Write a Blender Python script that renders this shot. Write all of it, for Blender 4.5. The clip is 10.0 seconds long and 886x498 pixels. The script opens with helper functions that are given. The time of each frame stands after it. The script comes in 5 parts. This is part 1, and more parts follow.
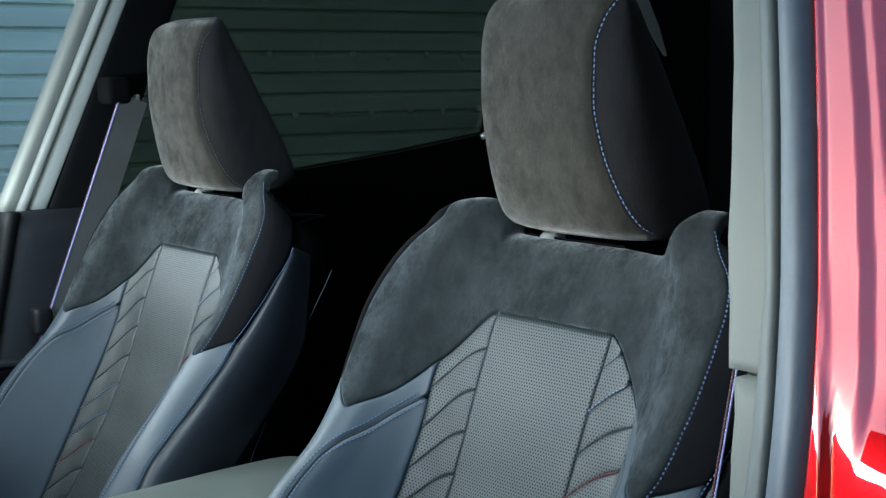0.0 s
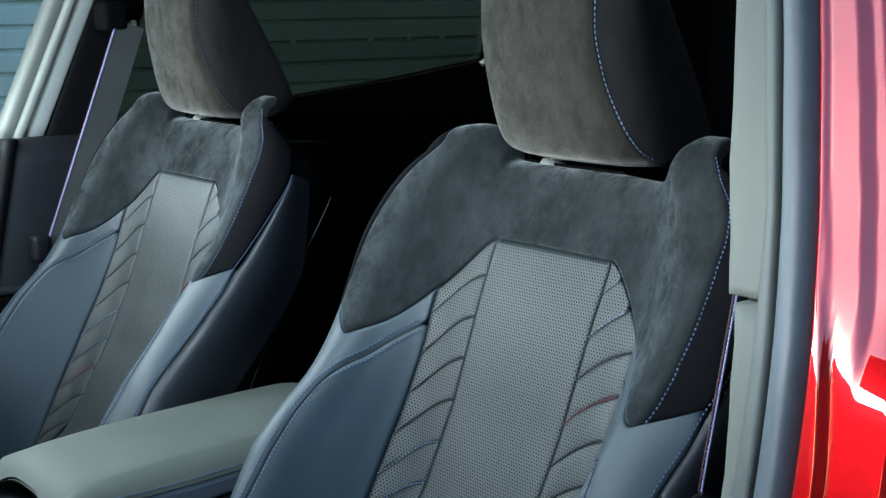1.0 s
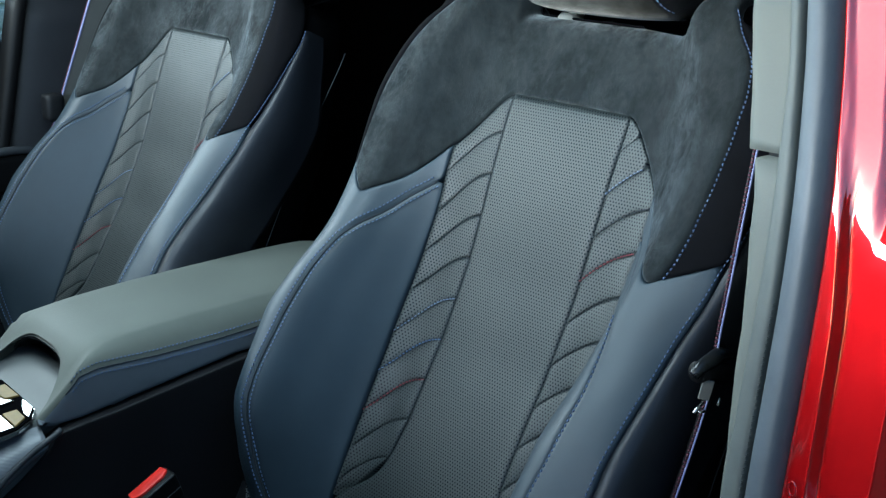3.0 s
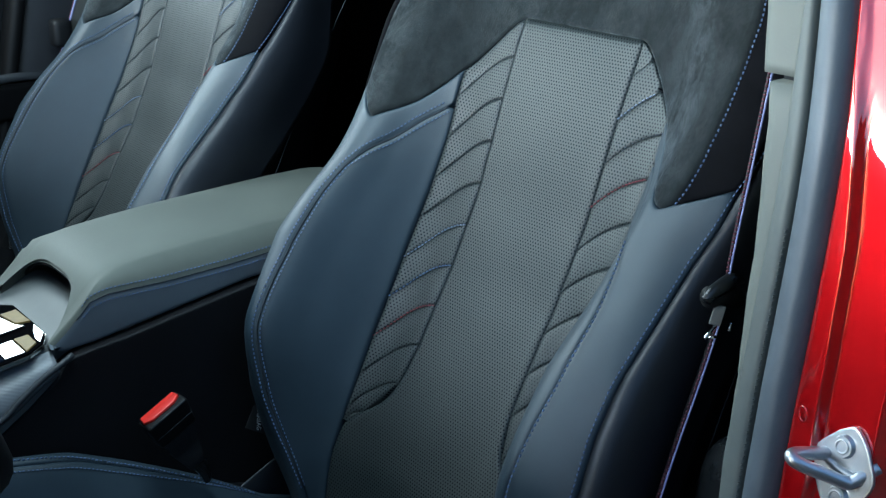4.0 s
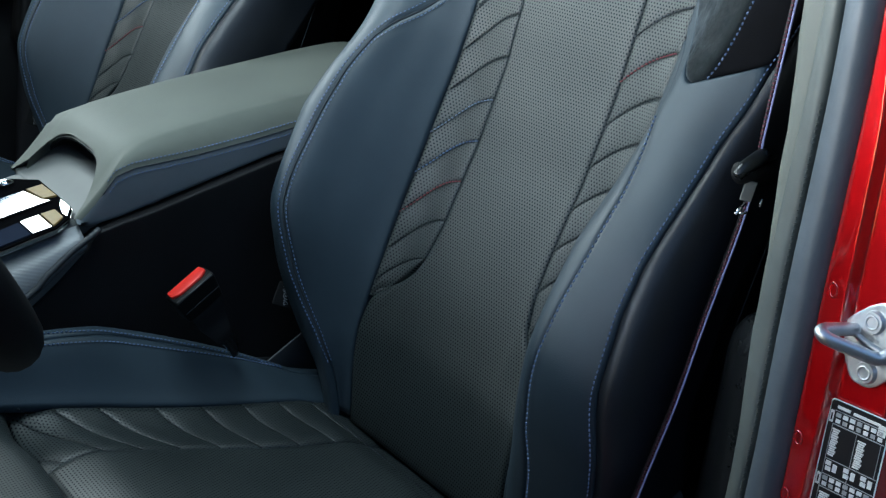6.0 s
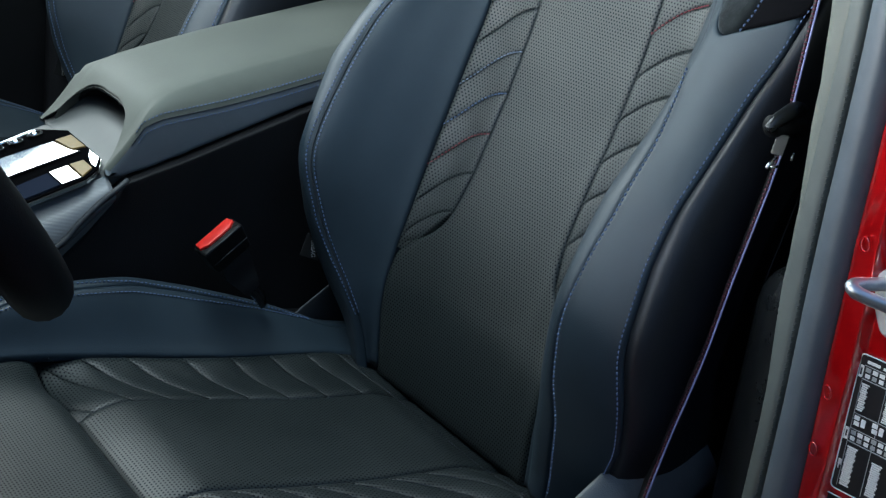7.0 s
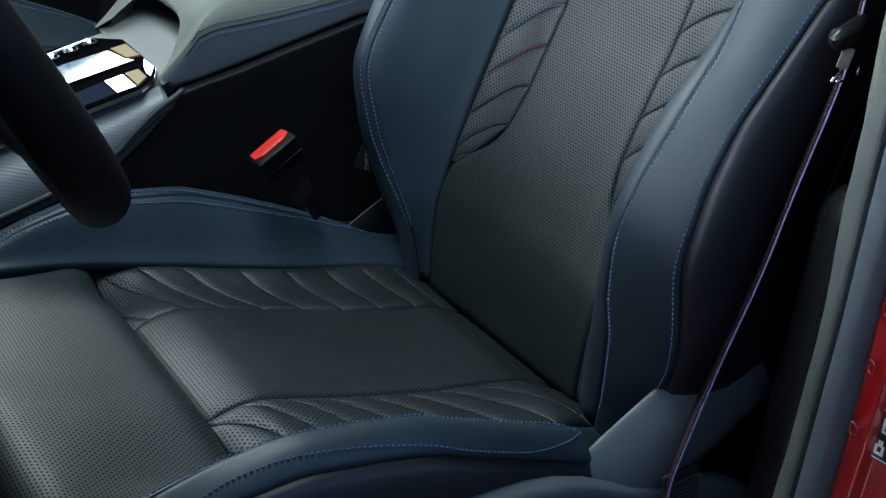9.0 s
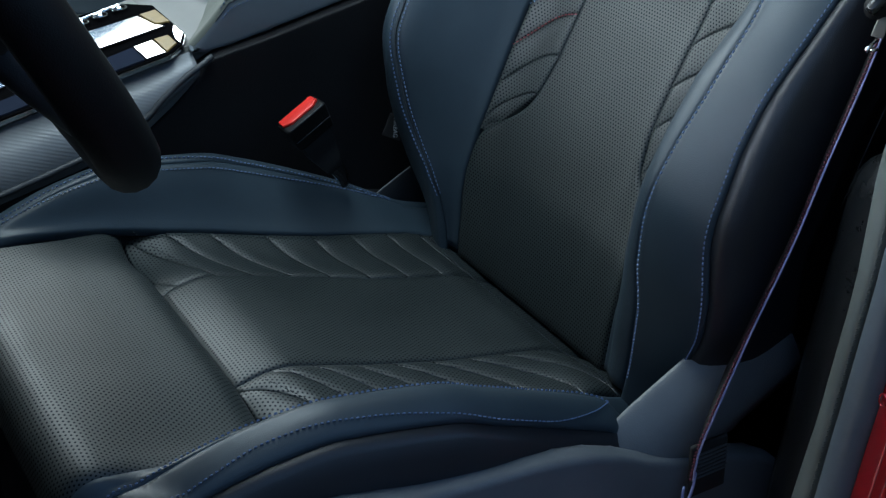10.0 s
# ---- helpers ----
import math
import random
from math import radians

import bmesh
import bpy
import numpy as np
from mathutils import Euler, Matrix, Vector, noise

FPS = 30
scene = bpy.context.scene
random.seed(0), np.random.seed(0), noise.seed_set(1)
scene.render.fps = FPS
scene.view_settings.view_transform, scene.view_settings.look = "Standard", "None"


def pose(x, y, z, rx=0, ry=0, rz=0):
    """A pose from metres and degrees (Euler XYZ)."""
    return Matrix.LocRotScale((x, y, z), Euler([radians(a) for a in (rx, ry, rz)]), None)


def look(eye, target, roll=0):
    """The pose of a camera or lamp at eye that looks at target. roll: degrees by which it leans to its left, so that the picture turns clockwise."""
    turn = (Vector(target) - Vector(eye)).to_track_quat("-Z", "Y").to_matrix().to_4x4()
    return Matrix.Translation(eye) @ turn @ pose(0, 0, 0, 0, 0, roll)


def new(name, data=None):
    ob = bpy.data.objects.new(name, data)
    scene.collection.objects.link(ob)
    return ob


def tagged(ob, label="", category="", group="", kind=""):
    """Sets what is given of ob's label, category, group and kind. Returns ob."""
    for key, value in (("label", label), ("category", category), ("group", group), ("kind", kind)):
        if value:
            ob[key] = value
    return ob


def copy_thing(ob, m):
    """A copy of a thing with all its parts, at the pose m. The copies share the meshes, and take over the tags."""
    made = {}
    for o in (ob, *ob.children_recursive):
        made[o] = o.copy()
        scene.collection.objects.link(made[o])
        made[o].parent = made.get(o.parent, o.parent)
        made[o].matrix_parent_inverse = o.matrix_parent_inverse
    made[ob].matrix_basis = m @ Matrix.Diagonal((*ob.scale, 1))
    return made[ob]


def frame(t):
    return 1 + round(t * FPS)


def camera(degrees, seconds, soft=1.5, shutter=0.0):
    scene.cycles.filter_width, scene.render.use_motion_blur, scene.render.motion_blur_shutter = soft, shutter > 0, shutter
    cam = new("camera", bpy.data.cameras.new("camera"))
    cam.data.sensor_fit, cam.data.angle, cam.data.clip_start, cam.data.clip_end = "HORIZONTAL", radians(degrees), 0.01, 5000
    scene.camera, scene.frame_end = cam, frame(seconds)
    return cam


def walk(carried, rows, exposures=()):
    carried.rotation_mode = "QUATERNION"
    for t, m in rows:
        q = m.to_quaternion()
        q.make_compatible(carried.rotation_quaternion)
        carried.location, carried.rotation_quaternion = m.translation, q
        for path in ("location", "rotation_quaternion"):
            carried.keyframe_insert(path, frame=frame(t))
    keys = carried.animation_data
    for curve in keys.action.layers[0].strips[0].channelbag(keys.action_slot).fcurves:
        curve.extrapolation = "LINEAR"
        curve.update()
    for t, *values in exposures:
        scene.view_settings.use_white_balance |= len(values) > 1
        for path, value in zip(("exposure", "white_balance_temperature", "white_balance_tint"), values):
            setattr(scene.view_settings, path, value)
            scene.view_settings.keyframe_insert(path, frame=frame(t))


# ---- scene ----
cam = camera(34.602, 10.0, soft=1.3)
PATH = [
    (0, -0.6529, -0.9686, 1.2401, 35.899, -6.899, -0.680),
    (0.5, -0.6530, -0.9674, 1.2399, 35.921, -8.236, -0.707),
    (1, -0.6514, -0.9654, 1.2375, 35.908, -9.769, -0.693),
    (1.5, -0.6491, -0.9630, 1.2355, 35.873, -11.283, -0.740),
    (2, -0.6488, -0.9613, 1.2337, 35.849, -12.627, -0.750),
    (2.5, -0.6492, -0.9600, 1.2330, 35.554, -13.913, -0.811),
    (4, -0.6479, -0.9548, 1.2265, 34.823, -18.132, -0.889),
    (4.5, -0.6466, -0.9532, 1.2244, 34.622, -19.384, -0.932),
    (5, -0.6463, -0.9519, 1.2230, 34.471, -20.755, -0.975),
    (5.5, -0.6478, -0.9498, 1.2218, 34.213, -21.916, -0.977),
    (7, -0.6492, -0.9458, 1.2190, 32.604, -24.795, -1.178),
    (7.5, -0.6490, -0.9447, 1.2176, 32.018, -25.658, -1.260),
    (8, -0.6493, -0.9424, 1.2151, 31.517, -26.572, -1.292),
    (8.5, -0.6508, -0.9413, 1.2139, 31.009, -27.307, -1.354),
    (9, -0.6528, -0.9401, 1.2125, 30.384, -28.033, -1.415),
    (9.5, -0.6543, -0.9391, 1.2112, 29.802, -28.569, -1.443),
    (10, -0.6545, -0.9377, 1.2097, 29.187, -29.194, -1.530),
]


def aim(x, y, z, yaw, pitch):
    a, b = radians(yaw), radians(pitch)
    return (x + math.sin(a) * math.cos(b), y + math.cos(a) * math.cos(b), z + math.sin(b))


EXPOSURES = [(0.0, 0.97, 5150.0, 3.0), (2.5, 1.02, 4980.0, 0.0), (4.5, 1.06, 4980.0, 0.0), (7.0, 1.13, 5420.0, 5.5), (8.5, 1.19, 5400.0, 6.0), (10.0, 1.22, 5300.0, 5.5)]
walk(cam, [(t, look((x, y, z), aim(x, y, z, yaw, pitch), roll)) for t, x, y, z, yaw, pitch, roll in PATH], EXPOSURES)

# ---- light ----
world = bpy.data.worlds.new("sky")
world.use_nodes = True
scene.world = world
wn = world.node_tree.nodes
sky = wn.new("ShaderNodeTexSky")
sky.sky_type, sky.sun_disc = "NISHITA", False
sky.sun_elevation, sky.sun_rotation = radians(14), radians(285)
sky.air_density, sky.dust_density, sky.ozone_density = 1.0, 3.0, 1.0
wn["Background"].inputs["Strength"].default_value = 0.15
world.node_tree.links.new(sky.outputs["Color"], wn["Background"].inputs["Color"])
sun = new("sun", bpy.data.lights.new("sun", "SUN"))
sun.data.energy, sun.data.angle, sun.data.color = 0.45, radians(16), (1.0, 0.98, 0.95)
sun.matrix_world = look((-3.2, 0.86, 0.83), (0, 0, 0))


def sky_lamp(name, place, target, wide, high, watts, color):
    """Daylight that comes in through an opening of the car."""
    lamp = new(name, bpy.data.lights.new(name, "AREA"))
    lamp.data.shape, lamp.data.size, lamp.data.size_y = "RECTANGLE", wide, high
    lamp.data.energy, lamp.data.color = watts, color
    lamp.matrix_world = look(place, target)


sky_lamp("roof_daylight", (-0.24, 0.22, 1.415), (-0.24, 0.221, 0.0), 0.30, 0.48, 2.6, (0.97, 1.0, 0.90))
sky_lamp("windscreen_daylight", (-0.80, 0.16, 1.142), (0.4, 0.16, 1.165), 0.90, 0.07, 6.3, (0.93, 0.98, 1.0))
sky_lamp("side_window_daylight", (-0.37, 1.12, 1.22), (-0.35, 0.2, 1.12), 0.74, 0.30, 4.0, (1.0, 0.97, 0.82))


# ---- materials ----
def material(name, color, rough=0.5, metal=0.0, **more):
    m = bpy.data.materials.new(name)
    m.use_nodes = True
    b = m.node_tree.nodes["Principled BSDF"]
    b.inputs["Base Color"].default_value = (*color, 1)
    b.inputs["Roughness"].default_value = rough
    b.inputs["Metallic"].default_value = metal
    for key, value in more.items():
        b.inputs[key.replace("_", " ")].default_value = value
    return m


def node(m, kind, **props):
    n = m.node_tree.nodes.new(kind)
    for key, value in props.items():
        if key in n.inputs:
            n.inputs[key].default_value = value
    return n


def link(m, a, b):
    m.node_tree.links.new(a, b)


def maths(m, op, a, b=None):
    n = m.node_tree.nodes.new("ShaderNodeMath")
    n.operation = op
    for i, v in enumerate((a, b)):
        if v is None:
            continue
        if isinstance(v, (int, float)):
            n.inputs[i].default_value = v
        else:
            link(m, v, n.inputs[i])
    return n.outputs[0]


def grain(m, scale, strength, distance=0.0005, detail=3.0, mottle=0.0, big=9.0, coords="Object", stretch=(1, 1, 1), kind="noise"):
    """Fine relief, and a slow change of tone and gloss over the surface."""
    bsdf = m.node_tree.nodes["Principled BSDF"]
    co = m.node_tree.nodes.new("ShaderNodeTexCoord")
    mp = node(m, "ShaderNodeMapping")
    mp.inputs["Scale"].default_value = stretch
    link(m, co.outputs[coords], mp.inputs["Vector"])
    if kind == "noise":
        tex = node(m, "ShaderNodeTexNoise", Scale=scale, Detail=detail)
        out = tex.outputs["Fac"]
    else:
        tex = node(m, "ShaderNodeTexVoronoi", Scale=scale)
        out = tex.outputs["Distance"]
    link(m, mp.outputs["Vector"], tex.inputs["Vector"])
    bump = node(m, "ShaderNodeBump", Strength=strength, Distance=distance)
    link(m, out, bump.inputs["Height"])
    link(m, bump.outputs["Normal"], bsdf.inputs["Normal"])
    if mottle:
        tone = node(m, "ShaderNodeTexNoise", Scale=big, Detail=5.0, Roughness=0.62)
        link(m, mp.outputs["Vector"], tone.inputs["Vector"])
        base = bsdf.inputs["Base Color"].default_value[:3]
        ramp = node(m, "ShaderNodeMix")
        ramp.data_type = "RGBA"
        ramp.inputs["A"].default_value = (*[c * (1 - mottle) for c in base], 1)
        ramp.inputs["B"].default_value = (*[c * (1 + mottle) for c in base], 1)
        spread = node(m, "ShaderNodeMapRange")
        spread.inputs["From Min"].default_value, spread.inputs["From Max"].default_value = 0.32, 0.68
        link(m, tone.outputs["Fac"], spread.inputs["Value"])
        link(m, spread.outputs["Result"], ramp.inputs["Factor"])
        link(m, ramp.outputs["Result"], bsdf.inputs["Base Color"])
        r0 = bsdf.inputs["Roughness"].default_value
        link(m, maths(m, "MULTIPLY_ADD", spread.outputs["Result"], 0.08), bsdf.inputs["Roughness"])
        bsdf.inputs["Roughness"].links[0].from_node.inputs[2].default_value = r0 - 0.04
    return bump


def perforate(m, bump, pitch, radius):
    """Rows of small punched holes, set off from row to row, on the metres of the UV map."""
    bsdf = m.node_tree.nodes["Principled BSDF"]
    co = m.node_tree.nodes.new("ShaderNodeTexCoord")
    sep = m.node_tree.nodes.new("ShaderNodeSeparateXYZ")
    link(m, co.outputs["UV"], sep.inputs["Vector"])
    v = maths(m, "DIVIDE", sep.outputs["Y"], pitch * 0.8)
    row = maths(m, "FLOOR", v)
    odd = maths(m, "MULTIPLY", maths(m, "MODULO", maths(m, "ABSOLUTE", row), 2.0), 0.5)
    u = maths(m, "ADD", maths(m, "DIVIDE", sep.outputs["X"], pitch), odd)
    du = maths(m, "MULTIPLY", maths(m, "SUBTRACT", maths(m, "FRACT", u), 0.5), pitch)
    dv = maths(m, "MULTIPLY", maths(m, "SUBTRACT", maths(m, "FRACT", v), 0.5), pitch * 0.8)
    r = maths(m, "SQRT", maths(m, "ADD", maths(m, "MULTIPLY", du, du), maths(m, "MULTIPLY", dv, dv)))
    edge = node(m, "ShaderNodeMapRange")
    edge.inputs["From Min"].default_value, edge.inputs["From Max"].default_value = radius * 0.6, radius * 1.35
    link(m, r, edge.inputs["Value"])
    hole = edge.outputs["Result"]
    mix = node(m, "ShaderNodeMix")
    mix.data_type = "RGBA"
    mix.inputs["A"].default_value = (0.004, 0.005, 0.009, 1)
    old = bsdf.inputs["Base Color"]
    if old.links:
        link(m, old.links[0].from_socket, mix.inputs["B"])
    else:
        mix.inputs["B"].default_value = old.default_value
    link(m, hole, mix.inputs["Factor"])
    link(m, mix.outputs["Result"], bsdf.inputs["Base Color"])
    link(m, maths(m, "MULTIPLY", hole, 0.60), bsdf.inputs["Specular IOR Level"])
    b2 = node(m, "ShaderNodeBump", Strength=0.18, Distance=0.0006)
    link(m, hole, b2.inputs["Height"])
    link(m, bump.outputs["Normal"], b2.inputs["Normal"])
    link(m, b2.outputs["Normal"], bsdf.inputs["Normal"])


LEATHER = material("smooth_leather", (0.0232, 0.0358, 0.0488), 0.46, Specular_IOR_Level=0.42)
grain(LEATHER, 1400, 0.25, 0.0003, kind="voronoi", mottle=0.12, big=14)
PERF = material("perforated_leather", (0.0150, 0.0205, 0.0205), 0.50, Specular_IOR_Level=0.55)
perforate(PERF, grain(PERF, 1400, 0.2, 0.0003, kind="voronoi", mottle=0.1, big=14), 0.0036, 0.00076)
BLACKSIDE = material("black_side_leather", (0.0095, 0.0115, 0.0165), 0.44, Specular_IOR_Level=0.6)
grain(BLACKSIDE, 1400, 0.25, 0.0003, kind="voronoi", mottle=0.12, big=14)
SUEDE = material("suede", (0.013, 0.0155, 0.0165), 0.95)
SUEDE.node_tree.nodes["Principled BSDF"].inputs["Sheen Roughness"].default_value = 0.45
SUEDE.node_tree.nodes["Principled BSDF"].inputs["Specular IOR Level"].default_value = 0.12
SUEDE.node_tree.nodes["Principled BSDF"].inputs["Sheen Tint"].default_value = (0.88, 0.95, 1.0, 1)
grain(SUEDE, 900, 0.7, 0.0006, detail=4, mottle=0.35, big=60, stretch=(1, 1, 0.5))
SUEDEK = material("black_suede", (0.0035, 0.0035, 0.0045), 0.95, Specular_IOR_Level=0.08)
grain(SUEDEK, 1100, 0.5, 0.0005, detail=4, mottle=0.30, big=60)
# headrest sides: the front's suede with the side's shade put into its colour
SUEDEH = material("shaded_headrest_suede", (0.0090, 0.0083, 0.0086), 0.95, Specular_IOR_Level=0.10, Sheen_Weight=0.12)
grain(SUEDEH, 900, 0.7, 0.0006, detail=4, mottle=0.35, big=60, stretch=(1, 1, 0.5))
SUEDED = material("dark_suede", (0.0030, 0.0030, 0.0036), 0.95, Specular_IOR_Level=0.03)
grain(SUEDED, 900, 0.7, 0.0006, detail=4, mottle=0.35, big=60, stretch=(1, 1, 0.5))
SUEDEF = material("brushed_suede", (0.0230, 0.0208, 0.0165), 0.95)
SUEDEF.node_tree.nodes["Principled BSDF"].inputs["Sheen Roughness"].default_value = 0.45
SUEDEF.node_tree.nodes["Principled BSDF"].inputs["Specular IOR Level"].default_value = 0.12
SUEDEF.node_tree.nodes["Principled BSDF"].inputs["Sheen Tint"].default_value = (1.0, 0.96, 0.88, 1)
grain(SUEDEF, 900, 0.7, 0.0006, detail=4, mottle=0.35, big=60, stretch=(1, 1, 0.5))
# nap brushed this way and that: soft cloudy patches of sheen
for m, low, high in ((SUEDE, 0.02, 0.62), (SUEDEF, 0.10, 0.50)):
    sn = node(m, "ShaderNodeTexNoise", Scale=20.0, Detail=10.0, Roughness=0.78, Distortion=0.08)
    sco = m.node_tree.nodes.new("ShaderNodeTexCoord")
    link(m, sco.outputs["Object"], sn.inputs["Vector"])
    nap = node(m, "ShaderNodeMapRange")
    for key, value in (("From Min", 0.40), ("From Max", 0.64), ("To Min", low), ("To Max", high)):
        nap.inputs[key].default_value = value
    link(m, sn.outputs["Fac"], nap.inputs["Value"])
    link(m, nap.outputs["Result"], m.node_tree.nodes["Principled BSDF"].inputs["Sheen Weight"])
DARK = material("black_moulded_plastic", (0.006, 0.0065, 0.008), 0.55, Specular_IOR_Level=0.35)
grain(DARK, 700, 0.35, 0.0004, kind="voronoi", mottle=0.15, big=20)
GREYP = material("grey_moulded_plastic", (0.034, 0.038, 0.044), 0.5)
grain(GREYP, 800, 0.3, 0.0004, kind="voronoi", mottle=0.12, big=16)
# seat covers on the door side: light from outside is put into the colour
VALANCE = material("lit_seat_valance", (0.098, 0.107, 0.118), 0.46)
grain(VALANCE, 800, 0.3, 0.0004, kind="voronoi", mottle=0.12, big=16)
TRIM = material("light_pillar_trim", (0.112, 0.120, 0.106), 0.7)
grain(TRIM, 600, 0.25, 0.0004, mottle=0.08, big=12)
RUBBER = material("grey_seal_rubber", (0.066, 0.080, 0.098), 0.5)
grain(RUBBER, 500, 0.2, 0.0004, mottle=0.15, big=25)
LIP = material("grey_green_seal_lip", (0.078, 0.088, 0.084), 0.6)
grain(LIP, 500, 0.2, 0.0004, mottle=0.12, big=25)
DIM = material("dark_wall_plaster", (0.03, 0.03, 0.03), 0.9)
grain(DIM, 40, 0.2, 0.002, mottle=0.2, big=2)
RED = material("red_car_paint", (0.53, 0.0035, 0.006), 0.36, 0.6, Specular_IOR_Level=0.0, Coat_Weight=1.0, Coat_Roughness=0.03, Coat_IOR=2.5)
grain(RED, 260, 0.03, 0.0003, mottle=0.06, big=6)
STEEL = material("zinc_plated_steel", (0.56, 0.58, 0.61), 0.42, 1.0)
grain(STEEL, 700, 0.08, 0.0003, mottle=0.06, big=60)
CHROME = material("bright_chrome", (0.85, 0.85, 0.85), 0.08, 1.0)
POST = material("satin_headrest_post", (0.52, 0.53, 0.50), 0.4, 0.6)
BLACKP = material("matt_black_plastic", (0.003, 0.003, 0.0035), 0.6, Specular_IOR_Level=0.25)
BUTTON = material("red_plastic", (0.75, 0.03, 0.02), 0.4)
grain(BUTTON, 500, 0.1, 0.0003, mottle=0.08, big=60)
MIRRORB = material("mirror_bright_plastic", (0.40, 0.39, 0.37), 0.05, 1.0)
PANELB = material("dead_black_panel", (0.003, 0.003, 0.0035), 0.5, Specular_IOR_Level=0.0)
ARMSIDE = material("armrest_side_leather", (0.150, 0.172, 0.198), 0.5, Specular_IOR_Level=0.36)
grain(ARMSIDE, 1400, 0.25, 0.0003, kind="voronoi", mottle=0.1, big=14)
BLUEG = material("dark_blue_tray", (0.016, 0.020, 0.034), 0.3, Specular_IOR_Level=0.0)
GOLD = material("bronze_satin_trim", (0.21, 0.145, 0.052), 0.4, Specular_IOR_Level=0.1)
grain(GOLD, 500, 0.05, 0.0003, mottle=0.15, big=90)
GLOSSB = material("gloss_black", (0.006, 0.006, 0.007), 0.04, Coat_Weight=1.0, Coat_Roughness=0.02)
THREAD = material("blue_thread", (0.108, 0.155, 0.285), 0.7)
THREADL = material("light_blue_thread", (0.17, 0.235, 0.38), 0.7)
THREADR = material("red_thread", (0.20, 0.04, 0.05), 0.7)
THREADG = material("grey_thread", (0.05, 0.055, 0.062), 0.7)
THREADW = material("pale_thread", (0.19, 0.23, 0.33), 0.7)
THREADK = material("dark_thread", (0.018, 0.022, 0.028), 0.7)
WEB = material("black_belt_webbing", (0.006, 0.006, 0.007), 0.8)
grain(WEB, 500, 0.5, 0.0006, mottle=0.1, big=60)
WEBRED = material("red_belt_edge", (0.075, 0.007, 0.02), 0.7)
WEBPINK = material("dusky_pink_belt_edge", (0.26, 0.10, 0.15), 0.7)
WEBBLUE = material("lilac_belt_edge", (0.26, 0.27, 0.48), 0.7)
WHEEL = material("black_wheel_leather", (0.004, 0.004, 0.0045), 0.55, Specular_IOR_Level=0.3)
grain(WHEEL, 900, 0.3, 0.0004, kind="voronoi", mottle=0.1, big=20)
CLOTH = material("black_headliner", (0.004, 0.004, 0.0045), 0.95, Specular_IOR_Level=0.1)
grain(CLOTH, 300, 0.3, 0.0006, mottle=0.12, big=8)
STICKER = material("black_sticker", (0.01, 0.01, 0.012), 0.35)
WHITE = material("white_print", (0.75, 0.76, 0.76), 0.5)
PRINT = material("grey_print", (0.35, 0.36, 0.37), 0.6)
WALL = material("painted_corrugated_steel", (0.54, 0.64, 0.57), 0.5)
grain(WALL, 60, 0.1, 0.001, mottle=0.18, big=2.2, stretch=(0.4, 1, 3))
GROUND = material("asphalt", (0.055, 0.055, 0.056), 0.9)
grain(GROUND, 120, 0.6, 0.004, mottle=0.25, big=1.5)

CONS = material("grained_console_trim", (0.009, 0.0092, 0.0108), 0.55, Specular_IOR_Level=0.22)
grain(CONS, 700, 0.5, 0.0005, kind="voronoi", mottle=0.15, big=20)
ARM = material("armrest_leather", (0.104, 0.112, 0.097), 0.58, Specular_IOR_Level=0.25)
grain(ARM, 1400, 0.25, 0.0003, kind="voronoi", mottle=0.1, big=14)
DOORG = material("dark_grey_door_card", (0.020, 0.021, 0.025), 0.55, Specular_IOR_Level=0.35)
grain(DOORG, 700, 0.3, 0.0004, kind="voronoi", mottle=0.15, big=20)
FOOT = material("semi_gloss_black_plastic", (0.008, 0.009, 0.010), 0.3)
grain(FOOT, 700, 0.2, 0.0003, kind="voronoi", mottle=0.1, big=20)
GREYB = material("grey_plastic_and_lit_webbing", (0.13, 0.13, 0.12), 0.6)
grain(GREYB, 700, 0.2, 0.0004, mottle=0.1, big=15)
DECK = material("satin_grey_deck", (0.105, 0.110, 0.108), 0.5, Specular_IOR_Level=0.25)
grain(DECK, 900, 0.15, 0.0003, mottle=0.1, big=20)
FARFRAME = material("pale_window_frame", (0.30, 0.31, 0.27), 0.6)
grain(FARFRAME, 600, 0.2, 0.0004, mottle=0.08, big=12)
FARTRIM = material("pale_pillar_trim", (0.60, 0.61, 0.54), 0.6)
grain(FARTRIM, 600, 0.2, 0.0004, mottle=0.08, big=12)
STRIPE = material("grey_striped_trim", (0.17, 0.18, 0.195), 0.42)
sb = grain(STRIPE, 900, 0.15, 0.0003, mottle=0.1, big=20)
sc = STRIPE.node_tree.nodes.new("ShaderNodeTexCoord")
sd = STRIPE.node_tree.nodes.new("ShaderNodeVectorMath")
sd.operation = "DOT_PRODUCT"
sd.inputs[1].default_value = (0.376, 0.344, 0.860)
link(STRIPE, sc.outputs["Object"], sd.inputs[0])
stripes = maths(STRIPE, "SINE", maths(STRIPE, "MULTIPLY", sd.outputs["Value"], 2 * math.pi / 0.0034))
s2 = node(STRIPE, "ShaderNodeBump", Strength=0.16, Distance=0.0004)
link(STRIPE, stripes, s2.inputs["Height"])
link(STRIPE, sb.outputs["Normal"], s2.inputs["Normal"])
link(STRIPE, s2.outputs["Normal"], STRIPE.node_tree.nodes["Principled BSDF"].inputs["Normal"])


